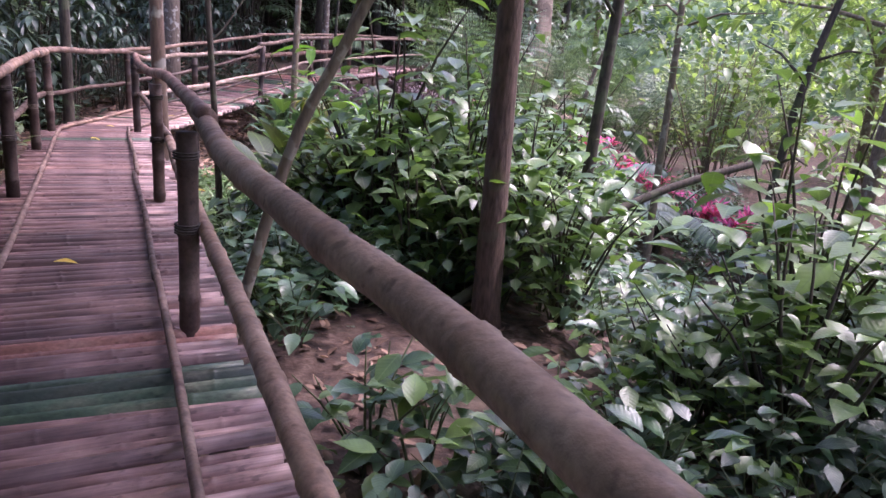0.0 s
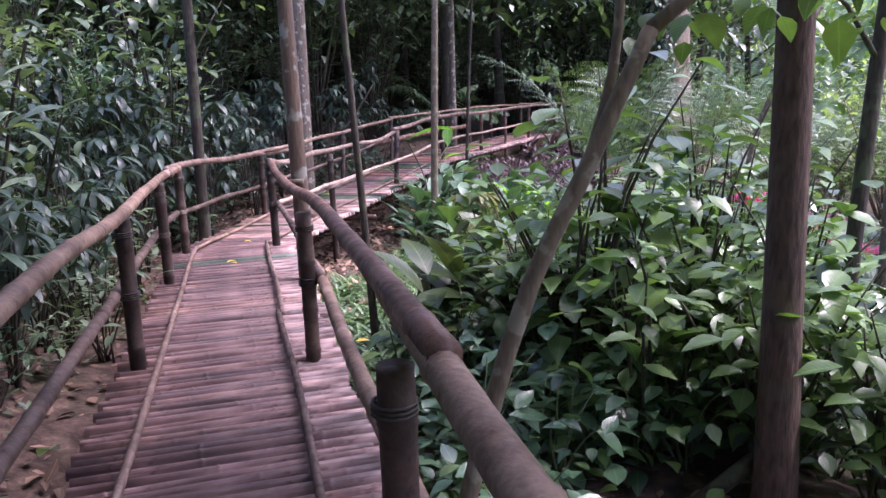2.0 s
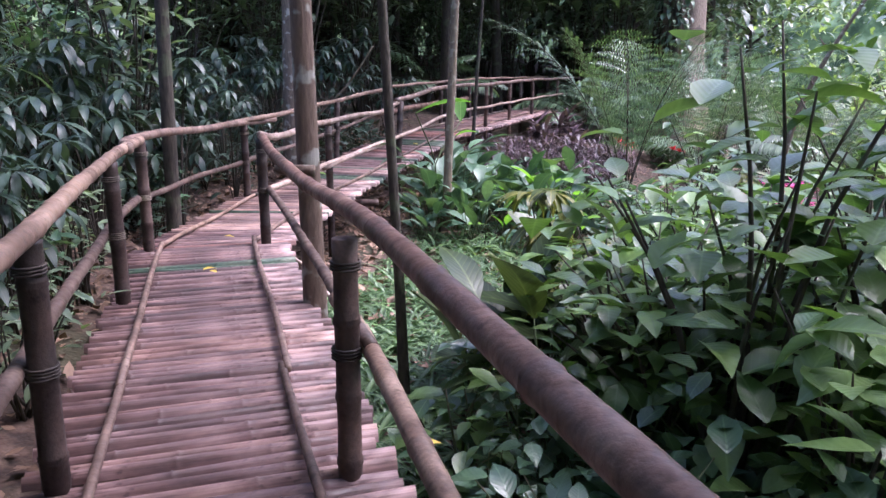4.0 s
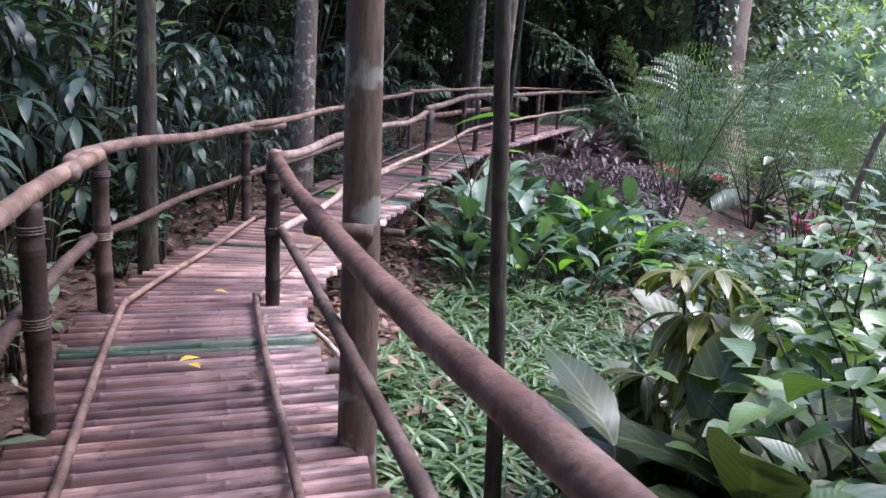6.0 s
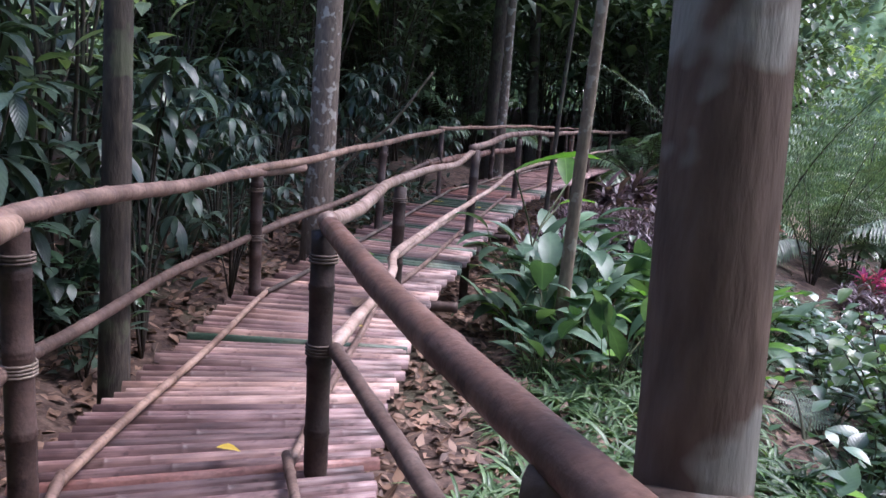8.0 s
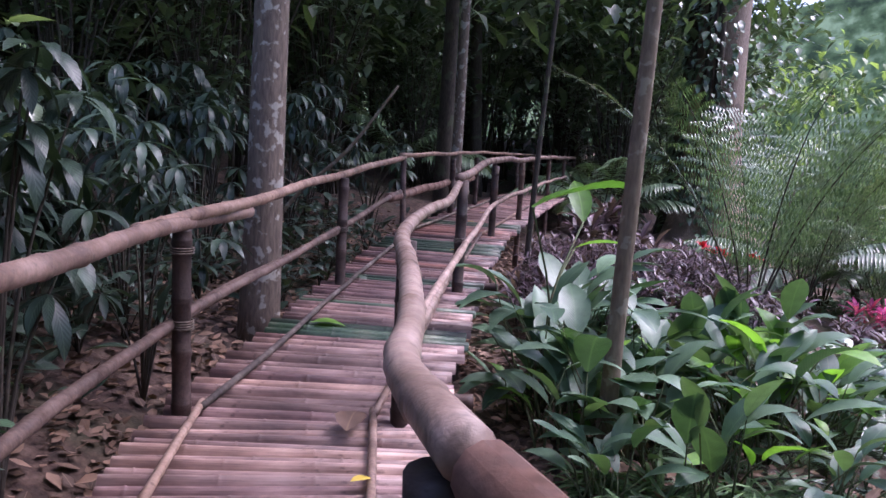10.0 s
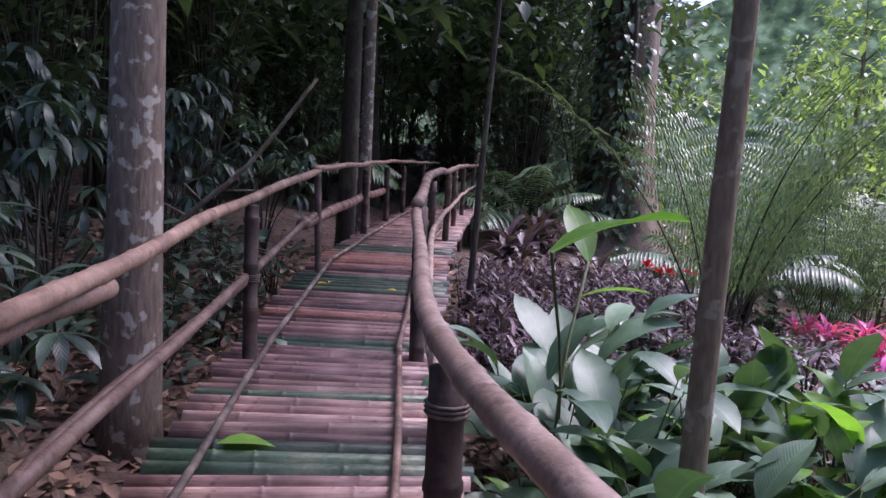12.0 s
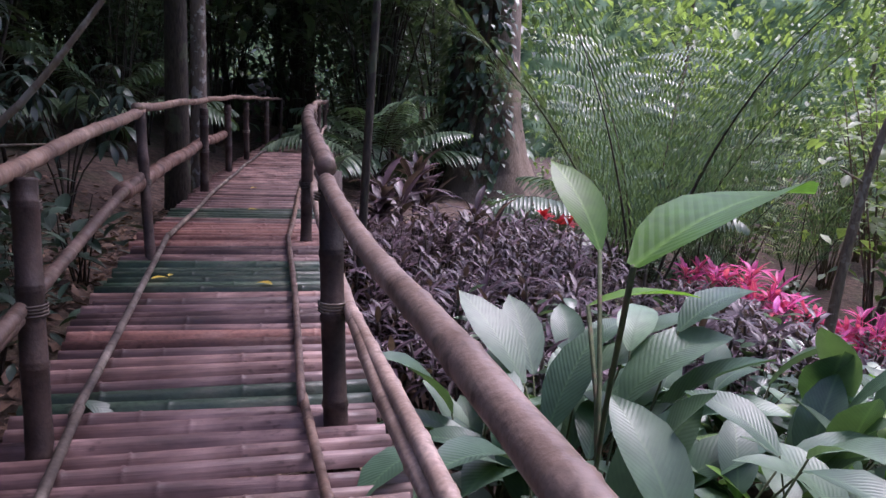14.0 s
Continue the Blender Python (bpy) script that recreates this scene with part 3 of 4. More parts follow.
def frond(st, lv, rng, base, az, el, length, droop, pin, leaflet, fine=True):
    """A feather frond: rachis, side branches and rows of leaflets."""
    side = direction(az, el).cross(Vector((0, 0, 1))).normalized()
    p, d, path = Vector(base), direction(az, el), []
    n = 16
    for i in range(n + 1):
        path.append((p.copy(), d.copy()))
        d = Matrix.Rotation(-droop / n * (0.4 + 1.2 * i / n), 3, side) @ d
        p = p + d * (length / n)
    tube(st, [q for q, _ in path], [0.016 * (1 - i / (n + 3)) for i in range(n + 1)], 5)
    m = 18 if fine else 26
    for k in range(m):
        t = 0.25 + 0.75 * k / m
        i = min(n - 1, int(t * n))
        q, d = path[i][0].lerp(path[i + 1][0], t * n - i), path[i][1]
        up = side.cross(d).normalized()
        ln = pin * math.sin(math.pi * (0.18 + 0.8 * (t - 0.25) / 0.75)) ** 0.8
        for s in (-1, 1):
            w = (side * s + d * 0.55 + up * rng.uniform(-0.1, 0.2)).normalized()
            if not fine:
                leaf(lv, q, w, ln, leaflet, 0.9, 0.3, (0.5, 1.0, 0.8, 0.0), 0, 0, rng)
                continue
            nn = max(4, int(ln / (leaflet * 0.62)))
            for j in range(nn):
                u = (j + 0.5) / nn
                c = q + w * ln * u + Vector((0, 0, -0.25 * ln * u * u))
                L = leaflet * 1.25 * (1 - 0.75 * u)
                for s2 in (-1, 1):
                    e = (d * s2 * (s if s else 1) + w * 0.35).normalized() * L
                    nrm = w.cross(e).normalized() * leaflet * 0.03
                    hw = w * leaflet * 0.15
                    lv.add([tuple(c - hw), tuple(c + hw), tuple(c + e * 0.8 + hw * 0.6 - Vector((0, 0, L * 0.15))), tuple(c + e - Vector((0, 0, L * 0.2)))], [(0, 1, 2, 3)], [(0.5, 0), (0.5, 0.2), (0.5, 0.8), (0.5, 1)])


def ferns(seed, n, length, pin, leaflet, fine=True, el=(0.7, 1.35), trunk=0.0, droop=(0.8, 1.7), material=L_FERN):
    rng = random.Random(seed)
    st, lv = Build(), Build()
    if trunk:
        tube(st, [(0, 0, -0.1), (0.05, 0, trunk * 0.5), (0, 0, trunk)], [0.1, 0.08, 0.07], 8)
    for k in range(n):
        az = 6.283 * k / n + rng.uniform(-0.35, 0.35)
        frond(st, lv, rng, (math.cos(az) * 0.05, math.sin(az) * 0.05, trunk), az, rng.uniform(*el), length * rng.uniform(0.75, 1.1), rng.uniform(*droop), pin, leaflet, fine)
    return [("stem", st, M_BARK_DARK), ("foliage", lv, material)]


def trees(seed, height, r, lean, material, bark, crown_from=0.55, crown=1.6, clumps=14, per=40, size=0.22, flare=1.3, limbs=5, bend=0.1):
    """Tapered trunk with limbs and a crown of separate leaf clumps."""
    rng = random.Random(seed)
    tr, lv = Build(), Build()
    pts = [Vector((lean[0] * s + bend * math.sin(s * 4 + seed) * s, lean[1] * s + bend * math.cos(s * 5 + seed) * s, height * s - 0.3 * (s == 0))) for s in np.linspace(0, 1, 9)]
    path = [pts[0], pts[0].lerp(pts[1], 0.35)] + pts[1:]
    tube(tr, path, [r * flare, r * 1.08] + [r * (1 - 0.55 * i / 9) for i in range(1, 9)], 12, jitter=0.04, rng=rng)
    ends = []
    for k in range(limbs):
        s = rng.uniform(crown_from, 0.98)
        i = min(7, int(s * 8))
        p = pts[i].lerp(pts[i + 1], s * 8 - i)
        d = direction(rng.uniform(0, 6.283), rng.uniform(0.1, 0.9)) * crown * rng.uniform(0.5, 1.0)
        tube(tr, [p, p + d * 0.5 + Vector((0, 0, 0.1)), p + d], [r * 0.35, r * 0.25, r * 0.1], 6)
        ends += [p + d, p + d * 0.6]
    for k in range(clumps):
        c = rng.choice(ends) + Vector((rng.gauss(0, 0.35), rng.gauss(0, 0.35), rng.gauss(0, 0.3))) * crown
        for j in range(per):
            q = c + Vector((rng.gauss(0, 0.3), rng.gauss(0, 0.3), rng.gauss(0, 0.2))) * crown * 0.8
            L = size * rng.uniform(0.6, 1.3)
            leaf(lv, q, direction(rng.uniform(0, 6.283), rng.uniform(-0.6, 0.5)), L, L * 0.45, rng.uniform(0.2, 0.9), 0.2, SMALL, 0, 0, rng)
    return [("trunk", tr, bark), ("crown", lv, material)]


def at(x, y, turn=0.0, scale=1.0, dz=0.0):
    return Matrix.Translation((x, y, ground_z(x, y) - 0.02 + dz)) @ Matrix.Rotation(turn, 4, "Z") @ Matrix.Scale(scale, 4)


def spread(kinds, places):
    """Copies of the kinds at (x, y, scale); the first of each kind stands at its own first place."""
    used = set()
    rng = random.Random(len(places))
    for x, y, s in places:
        k = rng.randrange(len(kinds))
        m = at(x, y, rng.uniform(0, 6.283), s)
        if k not in used:
            used.add(k)
            kinds[k].matrix_basis = m
        else:
            ob = copy_thing(kinds[k], m)
            ob.matrix_basis = m
    for k, ob in enumerate(kinds):
        if k not in used:
            ob.matrix_basis = at(places[0][0] + 0.1 * k, places[0][1], 0, places[0][2])


def scatter(seed, n, box, keep, smin=0.8, smax=1.2, gap=0.0):
    """Random places in a box of the plan for which keep(offset from the walk, x, y) holds."""
    rng = random.Random(seed)
    out, tries = [], 0
    while len(out) < n and tries < n * 40:
        tries += 1
        x, y = rng.uniform(box[0], box[2]), rng.uniform(box[1], box[3])
        if keep(deck_offset(x, y)[0], x, y) and all((x - a) ** 2 + (y - b) ** 2 > gap * gap for a, b, _ in out):
            out.append((x, y, rng.uniform(smin, smax)))
    return out


# ---- trees that stand beside the walk ----
def tree(label, x, y, height, r, lean, material, bark, dz=0.0, **kw):
    t = plant("tree", label, "tree", trees(int(x * 37 + y * 91) % 1000, height, r, lean, material, bark, **kw))
    t.matrix_basis = at(x, y, 0, 1, dz)
    return t


tree("slim brown tree with pale lichen patches against the rail", -2.27, 7.66, 8.5, 0.08, (-0.35, 0.3), L_FOREST, M_BARK, crown_from=0.75, bend=0.02, flare=1.15)
tree("thin dark sapling trunk among the planting", -1.72, 7.85, 7.0, 0.036, (-0.5, 0.2), L_FOREST, M_BARK_DARK, crown_from=0.8, bend=0.03, per=25)
tree("straight tree with pale blotched lichen bark", -6.24, 14.22, 11, 0.165, (0.1, 0.1), L_FOREST, M_BARK_PALE, crown_from=0.6, bend=0.03, crown=2.2, clumps=18)
tree("thin leaning grey-brown tree trunk", -3.28, 13.27, 7.5, 0.062, (0.2, 0.1), L_FOREST, M_BARK_THIN, crown_from=0.75, bend=0.03)
tree("slim dark mossy tree on the bank", -5.0, 9.67, 8.0, 0.075, (0.1, 0.1), L_FOREST, M_BARK_DARK, crown_from=0.45, bend=0.03, crown=1.5, clumps=16)
tree("brown tree with a flared buttressed foot", 1.46, 6.1, 8.5, 0.105, (-0.15, 0.2), L_SHRUB, M_BARK_BROWN, crown_from=0.5, flare=1.9, bend=0.02, clumps=10)
tree("slim dark tree behind the bushes", 2.03, 8.41, 7.0, 0.07, (0.3, 0.1), L_SHRUB, M_BARK_DARK, crown_from=0.35, bend=0.05, crown=1.3)
tree("straight slim pale-streaked trunk in the dark forest", -6.1, 22.1, 10, 0.11, (0.0, 0.1), L_FOREST, M_BARK_PALE, crown_from=0.55, bend=0.02)
tree("dark trunk in the gloom beside the walk", -6.45, 22.6, 10, 0.17, (0.0, 0.1), L_FOREST, M_BARK_DARK, crown_from=0.55, bend=0.02)
tree("thin dark stem beside the rail", -4.3, 17.9, 6.0, 0.04, (0.25, 0.1), L_FOREST, M_BARK_DARK, crown_from=0.7, bend=0.04, per=25)
tree("slim tree in the brighter clearing", 3.2, 13.0, 7.0, 0.07, (-0.2, 0.1), L_SHRUB, M_BARK_THIN, crown_from=0.5)
tree("slim twisting tree in the brighter clearing", 4.6, 12.2, 7.0, 0.075, (0.7, 0.1), L_SHRUB, M_BARK_DARK, crown_from=0.35, bend=0.3)

# leaning forked sapling beside the rail
b1, b2 = Build(), Build()
tube(b1, curve_pts([(0.05, 4.4, -0.95), (0.41, 4.64, 0.62), (0.67, 4.8, 1.28), (0.86, 4.95, 1.75)], 4), [0.037 - 0.0006 * i for i in range(13)], 10, jitter=0.03)
tube(b1, curve_pts([(0.66, 4.8, 1.24), (0.74, 5.0, 1.75), (0.72, 5.2, 2.6)], 4), [0.022 - 0.0008 * i for i in range(9)], 8)
tube(b1, curve_pts([(0.86, 4.95, 1.75), (1.25, 5.1, 2.1), (1.7, 5.2, 2.75)], 4), [0.028 - 0.0012 * i for i in range(9)], 8)
rng = random.Random(5)
for k in range(170):
    c = Vector((rng.uniform(0.6, 2.0), rng.uniform(4.9, 5.9), rng.uniform(1.75, 2.9)))
    L = rng.uniform(0.1, 0.19)
    leaf(b2, c, direction(rng.uniform(0, 6.28), rng.uniform(-0.9, 0.1)), L, L * 0.62, 0.6, 0.2, OVATE, 0, 0, rng)
plant("sapling", "leaning forked sapling with a smooth grey-brown stem", "tree", [("trunk", b1, M_BARK_THIN), ("foliage", b2, L_SHRUB)])

# fallen branches
def branch(label, pts, r0, r1, bark, twigs=0, seed=1):
    b = Build()
    path = curve_pts(pts, 5)
    n = len(path)
    tube(b, path, [r0 + (r1 - r0) * i / (n - 1) for i in range(n)], 8, jitter=0.05)
    rg = random.Random(seed)
    for k in range(twigs):
        p = path[rg.randrange(n // 3, n)]
        tube(b, [p, p + direction(rg.uniform(0, 6.28), rg.uniform(0, 1)) * rg.uniform(0.2, 0.5)], [r1 * 0.7, r1 * 0.3], 5)
    return tagged(new("branch", b.mesh("branch", bark)), label, "branch")


branch("bare pale-tipped branch leaning over the bank", [(-7.3, 15.7, ground_z(-7.3, 15.7) - 0.05), (-6.7, 15.9, 0.62), (-6.1, 15.95, 1.2), (-5.58, 15.99, 1.9)], 0.03, 0.014, M_BARK_THIN, 3)
branch("fallen branch lying against the trees", [(0.9, 5.9, ground_z(0.9, 5.9) - 0.05), (1.8, 6.6, -0.2), (2.7, 7.2, 0.28), (3.6, 7.6, 0.6)], 0.05, 0.03, M_BARK_DARK, 2)
branch("cut branch stub tied between rail and tree", [(-2.27, 7.66, 0.86), (-2.38, 7.64, 0.86), (-2.54, 7.66, 0.85)], 0.036, 0.03, M_BARK)
branch("pale dead stick under the deck edge", [(-2.9, 9.2, -0.6), (-3.2, 9.25, -0.3), (-3.45, 9.2, -0.1)], 0.02, 0.016, M_RAIL_PALE)
branch("grey dead branch in the clearing", [(1.4, 19.5, ground_z(1.4, 19.5) - 0.1), (1.7, 19.6, 0.3), (2.1, 19.7, 1.6), (2.9, 19.8, 3.2)], 0.07, 0.03, M_BARK_THIN, 5)

# big buttressed tree far ahead
bb, cb = Build(), Build()
rng = random.Random(8)
sides, rings = 22, []
for j in range(12):
    s = j / 11
    z = 12 * s * s - 0.4
    fl = 0.62 + 0.9 * math.exp(-z * 0.9)
    rings += [(math.cos(a) * fl * (1 + 0.16 * math.sin(5 * a + 1) * math.exp(-z * 0.25)), math.sin(a) * fl * (1 + 0.16 * math.sin(5 * a + 1) * math.exp(-z * 0.25)), z) for a in (6.2832 * k / sides for k in range(sides))]
bb.add(rings, [(j * sides + k, j * sides + (k + 1) % sides, (j + 1) * sides + (k + 1) % sides, (j + 1) * sides + k) for j in range(11) for k in range(sides)])
vb = Build()
for k in range(5):
    a = rng.uniform(3.0, 4.6)
    tube(vb, curve_pts([(math.cos(a) * 1.25, math.sin(a) * 1.0, -0.3), (math.cos(a) * 0.95, math.sin(a) * 0.85, 1.5), (math.cos(a + 0.3) * 0.8, math.sin(a) * 0.8, 4), (math.cos(a) * 0.75, math.sin(a) * 0.75, 9)], 4), 0.1, 7, jitter=0.2, rng=rng)
for k in range(1100):
    a, z = rng.uniform(2.4, 5.0), rng.uniform(0.5, 7)
    L = rng.uniform(0.15, 0.35)
    leaf(cb, (math.cos(a) * 1.0, math.sin(a) * 0.95, z), direction(a + rng.uniform(-0.8, 0.8), rng.uniform(-0.9, 0.4)), L, L * 0.5, 0.8, 0.2, SMALL, 0, 0, rng)
big = plant("buttress_tree", "huge tan-barked forest tree wrapped in dark climbing vines", "tree", [("trunk", bb, M_BARK_TAN), ("vine", vb, M_BARK_DARK), ("vine_foliage", cb, L_FOREST)])
big.matrix_basis = at(-0.73, 28.4)

# ---- beds beside the walk ----
ginger_kinds = [plant("ginger_plant", "broad-leaved green ginger plant with ribbed leaves", "plant", gingers(s, n, z, L_GINGER, h), "broad-leaved bed") for s, n, z, h in ((1, 15, 0.42, 0.5), (2, 12, 0.48, 0.6), (3, 18, 0.36, 0.42))]
bed = [(-3.75, 14.0, 1.0), (-3.55, 14.7, 1.1), (-3.1, 14.3, 1.05), (-3.9, 15.3, 0.9), (-3.4, 15.2, 1.0), (-3.0, 13.2, 0.8), (-3.6, 13.2, 0.9), (-2.6, 14.6, 0.9),
       (-2.1, 14.4, 1.15), (-2.3, 13.6, 0.9), (-1.7, 14.0, 0.9), (-2.0, 15.0, 0.9), (-1.5, 14.8, 0.8), (-2.7, 12.7, 0.7), (-3.1, 15.6, 0.8), (-2.5, 15.4, 0.9),
       (-3.3, 12.5, 0.6), (-2.0, 12.9, 0.7), (-3.75, 14.4, 0.9), (-3.3, 13.8, 1.0)]
spread(ginger_kinds, [(x, y, s * 1.22) for x, y, s in bed])
tall_kinds_of_ginger = [plant("ginger_plant", "tall ginger with broad blue-green leaves beside the rail", "plant", gingers(s, n, z, L_GINGER, h), "tall gingers") for s, n, z, h in ((5, 9, 0.5, 1.0), (6, 8, 0.54, 1.05))]
spread(tall_kinds_of_ginger, [(-3.72, 14.05, 0.95), (-3.62, 14.6, 1.0), (-3.3, 14.35, 0.95), (-3.7, 15.0, 0.9), (-2.95, 13.75, 0.8), (-3.3, 13.3, 0.75)])
bright_kinds = [plant("ginger_plant", "bright yellow-green broad-leaved plant", "plant", gingers(s, n, z, L_BRIGHT, h), "bright broad-leaved plants") for s, n, z, h in ((11, 8, 0.34, 0.5), (12, 6, 0.3, 0.4))]
spread(bright_kinds, [(-2.15, 14.1, 1.5), (-1.85, 14.55, 1.4), (-3.6, 13.5, 0.9), (-2.4, 13.2, 0.9), (-1.6, 13.5, 0.9), (-3.2, 14.7, 0.9), (-0.9, 11.5, 0.8), (-2.35, 14.5, 1.3), (-3.75, 13.75, 1.0), (-2.0, 13.7, 1.2)])

# two tall bright leaves that rise over the bed
b1, b2 = Build(), Build()
g = ground_z(-3.75, 14.2)
for tip, az, L, el in (((-3.9, 13.7, 0.88), 0.42, 0.85, 0.55), ((-3.55, 14.75, 0.72), 1.9, 0.5, 1.1), ((-3.6, 14.7, 0.5), -0.3, 0.45, 0.5)):
    tube(b1, curve_pts([(-3.75, 14.2, g - 0.03), (-3.75, 14.15, 0.1), tip], 3), 0.009, 6)
    leaf(b2, tip, direction(az, el), L, L * 0.4, 0.6, 0.2, (0.12, 0.62, 0.92, 1.0, 0.88, 0.55, 0.0), 0.01, 0.3)
plant("ginger_plant", "tall ginger shoot with long bright green leaves", "plant", [("stem", b1, M_STEM), ("foliage", b2, L_BRIGHT)])

# large ribbed leaves near the rail
croton_kinds = [plant("ribbed_plant", "low plant with large glossy ribbed dark leaves", "plant", gingers(s, 12, 0.5, L_CROTON, 0.55)) for s in (21, 22)]
spread(croton_kinds, [(-1.1, 8.1, 1.2), (-0.75, 7.75, 1.25), (-0.5, 8.2, 1.35), (-0.7, 9.0, 1.2), (-0.1, 8.7, 1.3), (-1.15, 8.7, 1.0), (0.5, 8.2, 1.0), (-0.1, 9.9, 1.0), (0.7, 9.6, 1.0)])
L_VARI = leaf_mat("variegated_leaf", (0.06, 0.09, 0.02), (0.2, 0.2, 0.05), 0.38, 0.0, (0.62, 0.5, 0.14), 0.2, spec=0.6)
striped_kinds = [plant("croton", "slim croton with narrow green leaves ribbed in yellow", "plant", whorls(s, h, 5, 0.3, L_VARI, 13), "yellow-ribbed crotons") for s, h in ((25, 0.75), (26, 1.5))]
spread(striped_kinds, [(-1.45, 8.8, 0.9), (-1.0, 9.0, 1.0), (-0.4, 9.4, 1.0), (-0.9, 10.2, 1.0), (0.15, 11.6, 1.2), (0.6, 12.0, 1.2), (0.3, 13.0, 1.3), (1.2, 13.5, 1.2)])
grass_kinds = [plant("spider_plant", "tuft of arching narrow pale-edged green blades", "plant", grasses(s, 46, 0.5, L_GRASS), "tufts of narrow blades") for s in (31, 32, 33)]
spread(grass_kinds, scatter(34, 230, (-3.4, 6.6, -0.2, 13.0), lambda d, x, y: 0.85 < d < 3.3, 0.55, 1.0, 0.14))

# spreading bushes along the first stretch
shrub_kinds = [plant("shrub", "leafy green shrub with rounded leaves", "shrub", shrubs(s, h, w, n, 11, z, L_SHRUB), "roadside shrubs") for s, h, w, n, z in ((41, 1.25, 0.5, 13, 0.15), (42, 1.0, 0.6, 14, 0.13), (43, 1.5, 0.5, 14, 0.16))]
spread(shrub_kinds, scatter(44, 120, (-2.4, 3.0, 6.5, 14.0), lambda d, x, y: 2.3 < d < 9 and not (x < -0.4 and y > 7.0) and y > 4.4 and not (y > 5 and 0.02 < (x - 2.0) / (y - 0.9) < 0.32) and math.hypot(x - 1.4, y - 5.2) > 1.25, 1.0, 1.6, 0.42))
cool_kinds = [plant("undergrowth_plant", "low blue-green leafy undergrowth plant", "plant", shrubs(s, 0.55, 0.4, 9, 6, 0.16, L_COOL, bark=M_STEM), "low undergrowth") for s in (51, 52, 53)]
spread(cool_kinds, scatter(54, 150, (-3.5, 0.5, 6, 17.0), lambda d, x, y: 1.0 < d < 6.5 and not (7.4 < y < 15 and d < 3.6) and math.hypot(x - 1.9, y - 4.9) > 1.5, 0.6, 1.15, 0.28))

near_kinds = [plant("undergrowth_plant", "low dark green undergrowth below the handrail", "plant", shrubs(s, 0.5, 0.4, 8, 6, 0.14, L_DARK, bark=M_STEM), "undergrowth by the rail") for s in (58, 59)]
spread(near_kinds, scatter(60, 34, (1.0, 1.5, 6.5, 8), lambda d, x, y: 1.5 < d < 5 and math.hypot(x - 1.4, y - 5.5) > 0.9, 0.7, 1.2, 0.3))
spread([plant("undergrowth_plant", "low light green undergrowth below the handrail", "plant", shrubs(s, 0.6, 0.4, 9, 7, 0.15, m, bark=M_STEM), "undergrowth by the rail") for s, m in ((64, L_SHRUB), (65, L_COOL))], scatter(61, 70, (-1.2, 3.8, 3.2, 8.6), lambda d, x, y: 1.15 < d < 3.6 and not (y > 7.2 and d < 2.4) and math.hypot(x - 1.4, y - 5.2) > 1.25, 0.7, 1.3, 0.3))
slope_kinds = [plant("slope_plant", "leafy green plant covering the slope", "plant", shrubs(s, 0.5, 0.45, 9, 6, 0.17, L_COOL, bark=M_STEM), "slope planting") for s in (56, 57)]
spread(slope_kinds, scatter(55, 190, (-1.2, 8, 9, 27.0), lambda d, x, y: 3.4 < d < 11.5 and not (-1.5 < x < 4.0 and 0.85 * x + y > 17.5 and y < 24), 0.8, 1.3, 0.38))

# dark-leaved shrubs and undergrowth on the bank
whorl_kinds = [plant("whorled_shrub", "dark shrub with whorls of long drooping leaves", "shrub", whorls(s, 2.3, 9, 0.3, L_DARK), "dark shrubs on the bank") for s in (61, 62, 63)]
spread(whorl_kinds, [(-5.6, 9.3, 1.0), (-6.2, 9.9, 1.15), (-6.9, 9.2, 1.1), (-5.9, 8.4, 0.9), (-7.2, 10.6, 1.2), (-6.1, 11.2, 1.0), (-4.9, 7.6, 0.85), (-5.7, 7.2, 1.0), (-6.6, 7.8, 1.1), (-6.9, 12.2, 1.0), (-4.0, 6.6, 0.8), (-6.2, 12.5, 0.75), (-6.7, 11.6, 0.9), (-6.9, 13.3, 0.9), (-7.5, 12.7, 1.0), (-7.1, 14.7, 0.9), (-7.7, 15.9, 1.0), (-8.3, 14.1, 1.1), (-7.4, 17.4, 0.9), (-8.6, 16.8, 1.1), (-7.8, 19.0, 1.0), (-9.2, 15.3, 1.2), (-7.3, 20.6, 1.0), (-9.0, 18.4, 1.2), (-8.4, 21.5, 1.2),
                     (-4.9, 6.0, 1.0), (-7.8, 8.4, 1.2), (-8.0, 12.0, 1.3), (-3.4, 5.6, 0.8), (-2.7, 4.6, 0.8), (-8.6, 10, 1.3)])
bank_kinds = [plant("bank_plant", "low leafy undergrowth on the shaded bank", "plant", shrubs(s, 0.8, 0.45, 10, 8, 0.14, (L_COOL, L_BANK)[s % 2], shape=LONG, ratio=0.36), "bank undergrowth") for s in (71, 72, 73)]
bank_low = [plant("bank_plant", "dark low broad-leaved plant on the shaded bank", "plant", shrubs(s, 0.7, 0.4, 8, 7, 0.2, L_DARK, shape=LONG, ratio=0.42), "dark bank plants") for s in (76, 77)]
spread(bank_low, scatter(78, 46, (-9, 10.5, -5.2, 19), lambda d, x, y: -3.6 < d < -1.25, 0.6, 1.2, 0.4))
spread(bank_kinds, scatter(74, 190, (-12, -1, 0, 20.0), lambda d, x, y: -8 < d < -0.95 and y < 11.5 - 0.4 * d * (d < -2.5), 0.6, 1.5, 0.3))
bank_bushes = [plant("shrub", "tall shrub with small light green leaves", "shrub", shrubs(s, 2.4, 0.9, 16, 15, 0.17, m, shape=LONG, ratio=0.4), "bank shrubs") for s, m in ((81, L_BANK), (82, L_COOL), (83, L_BANK))]
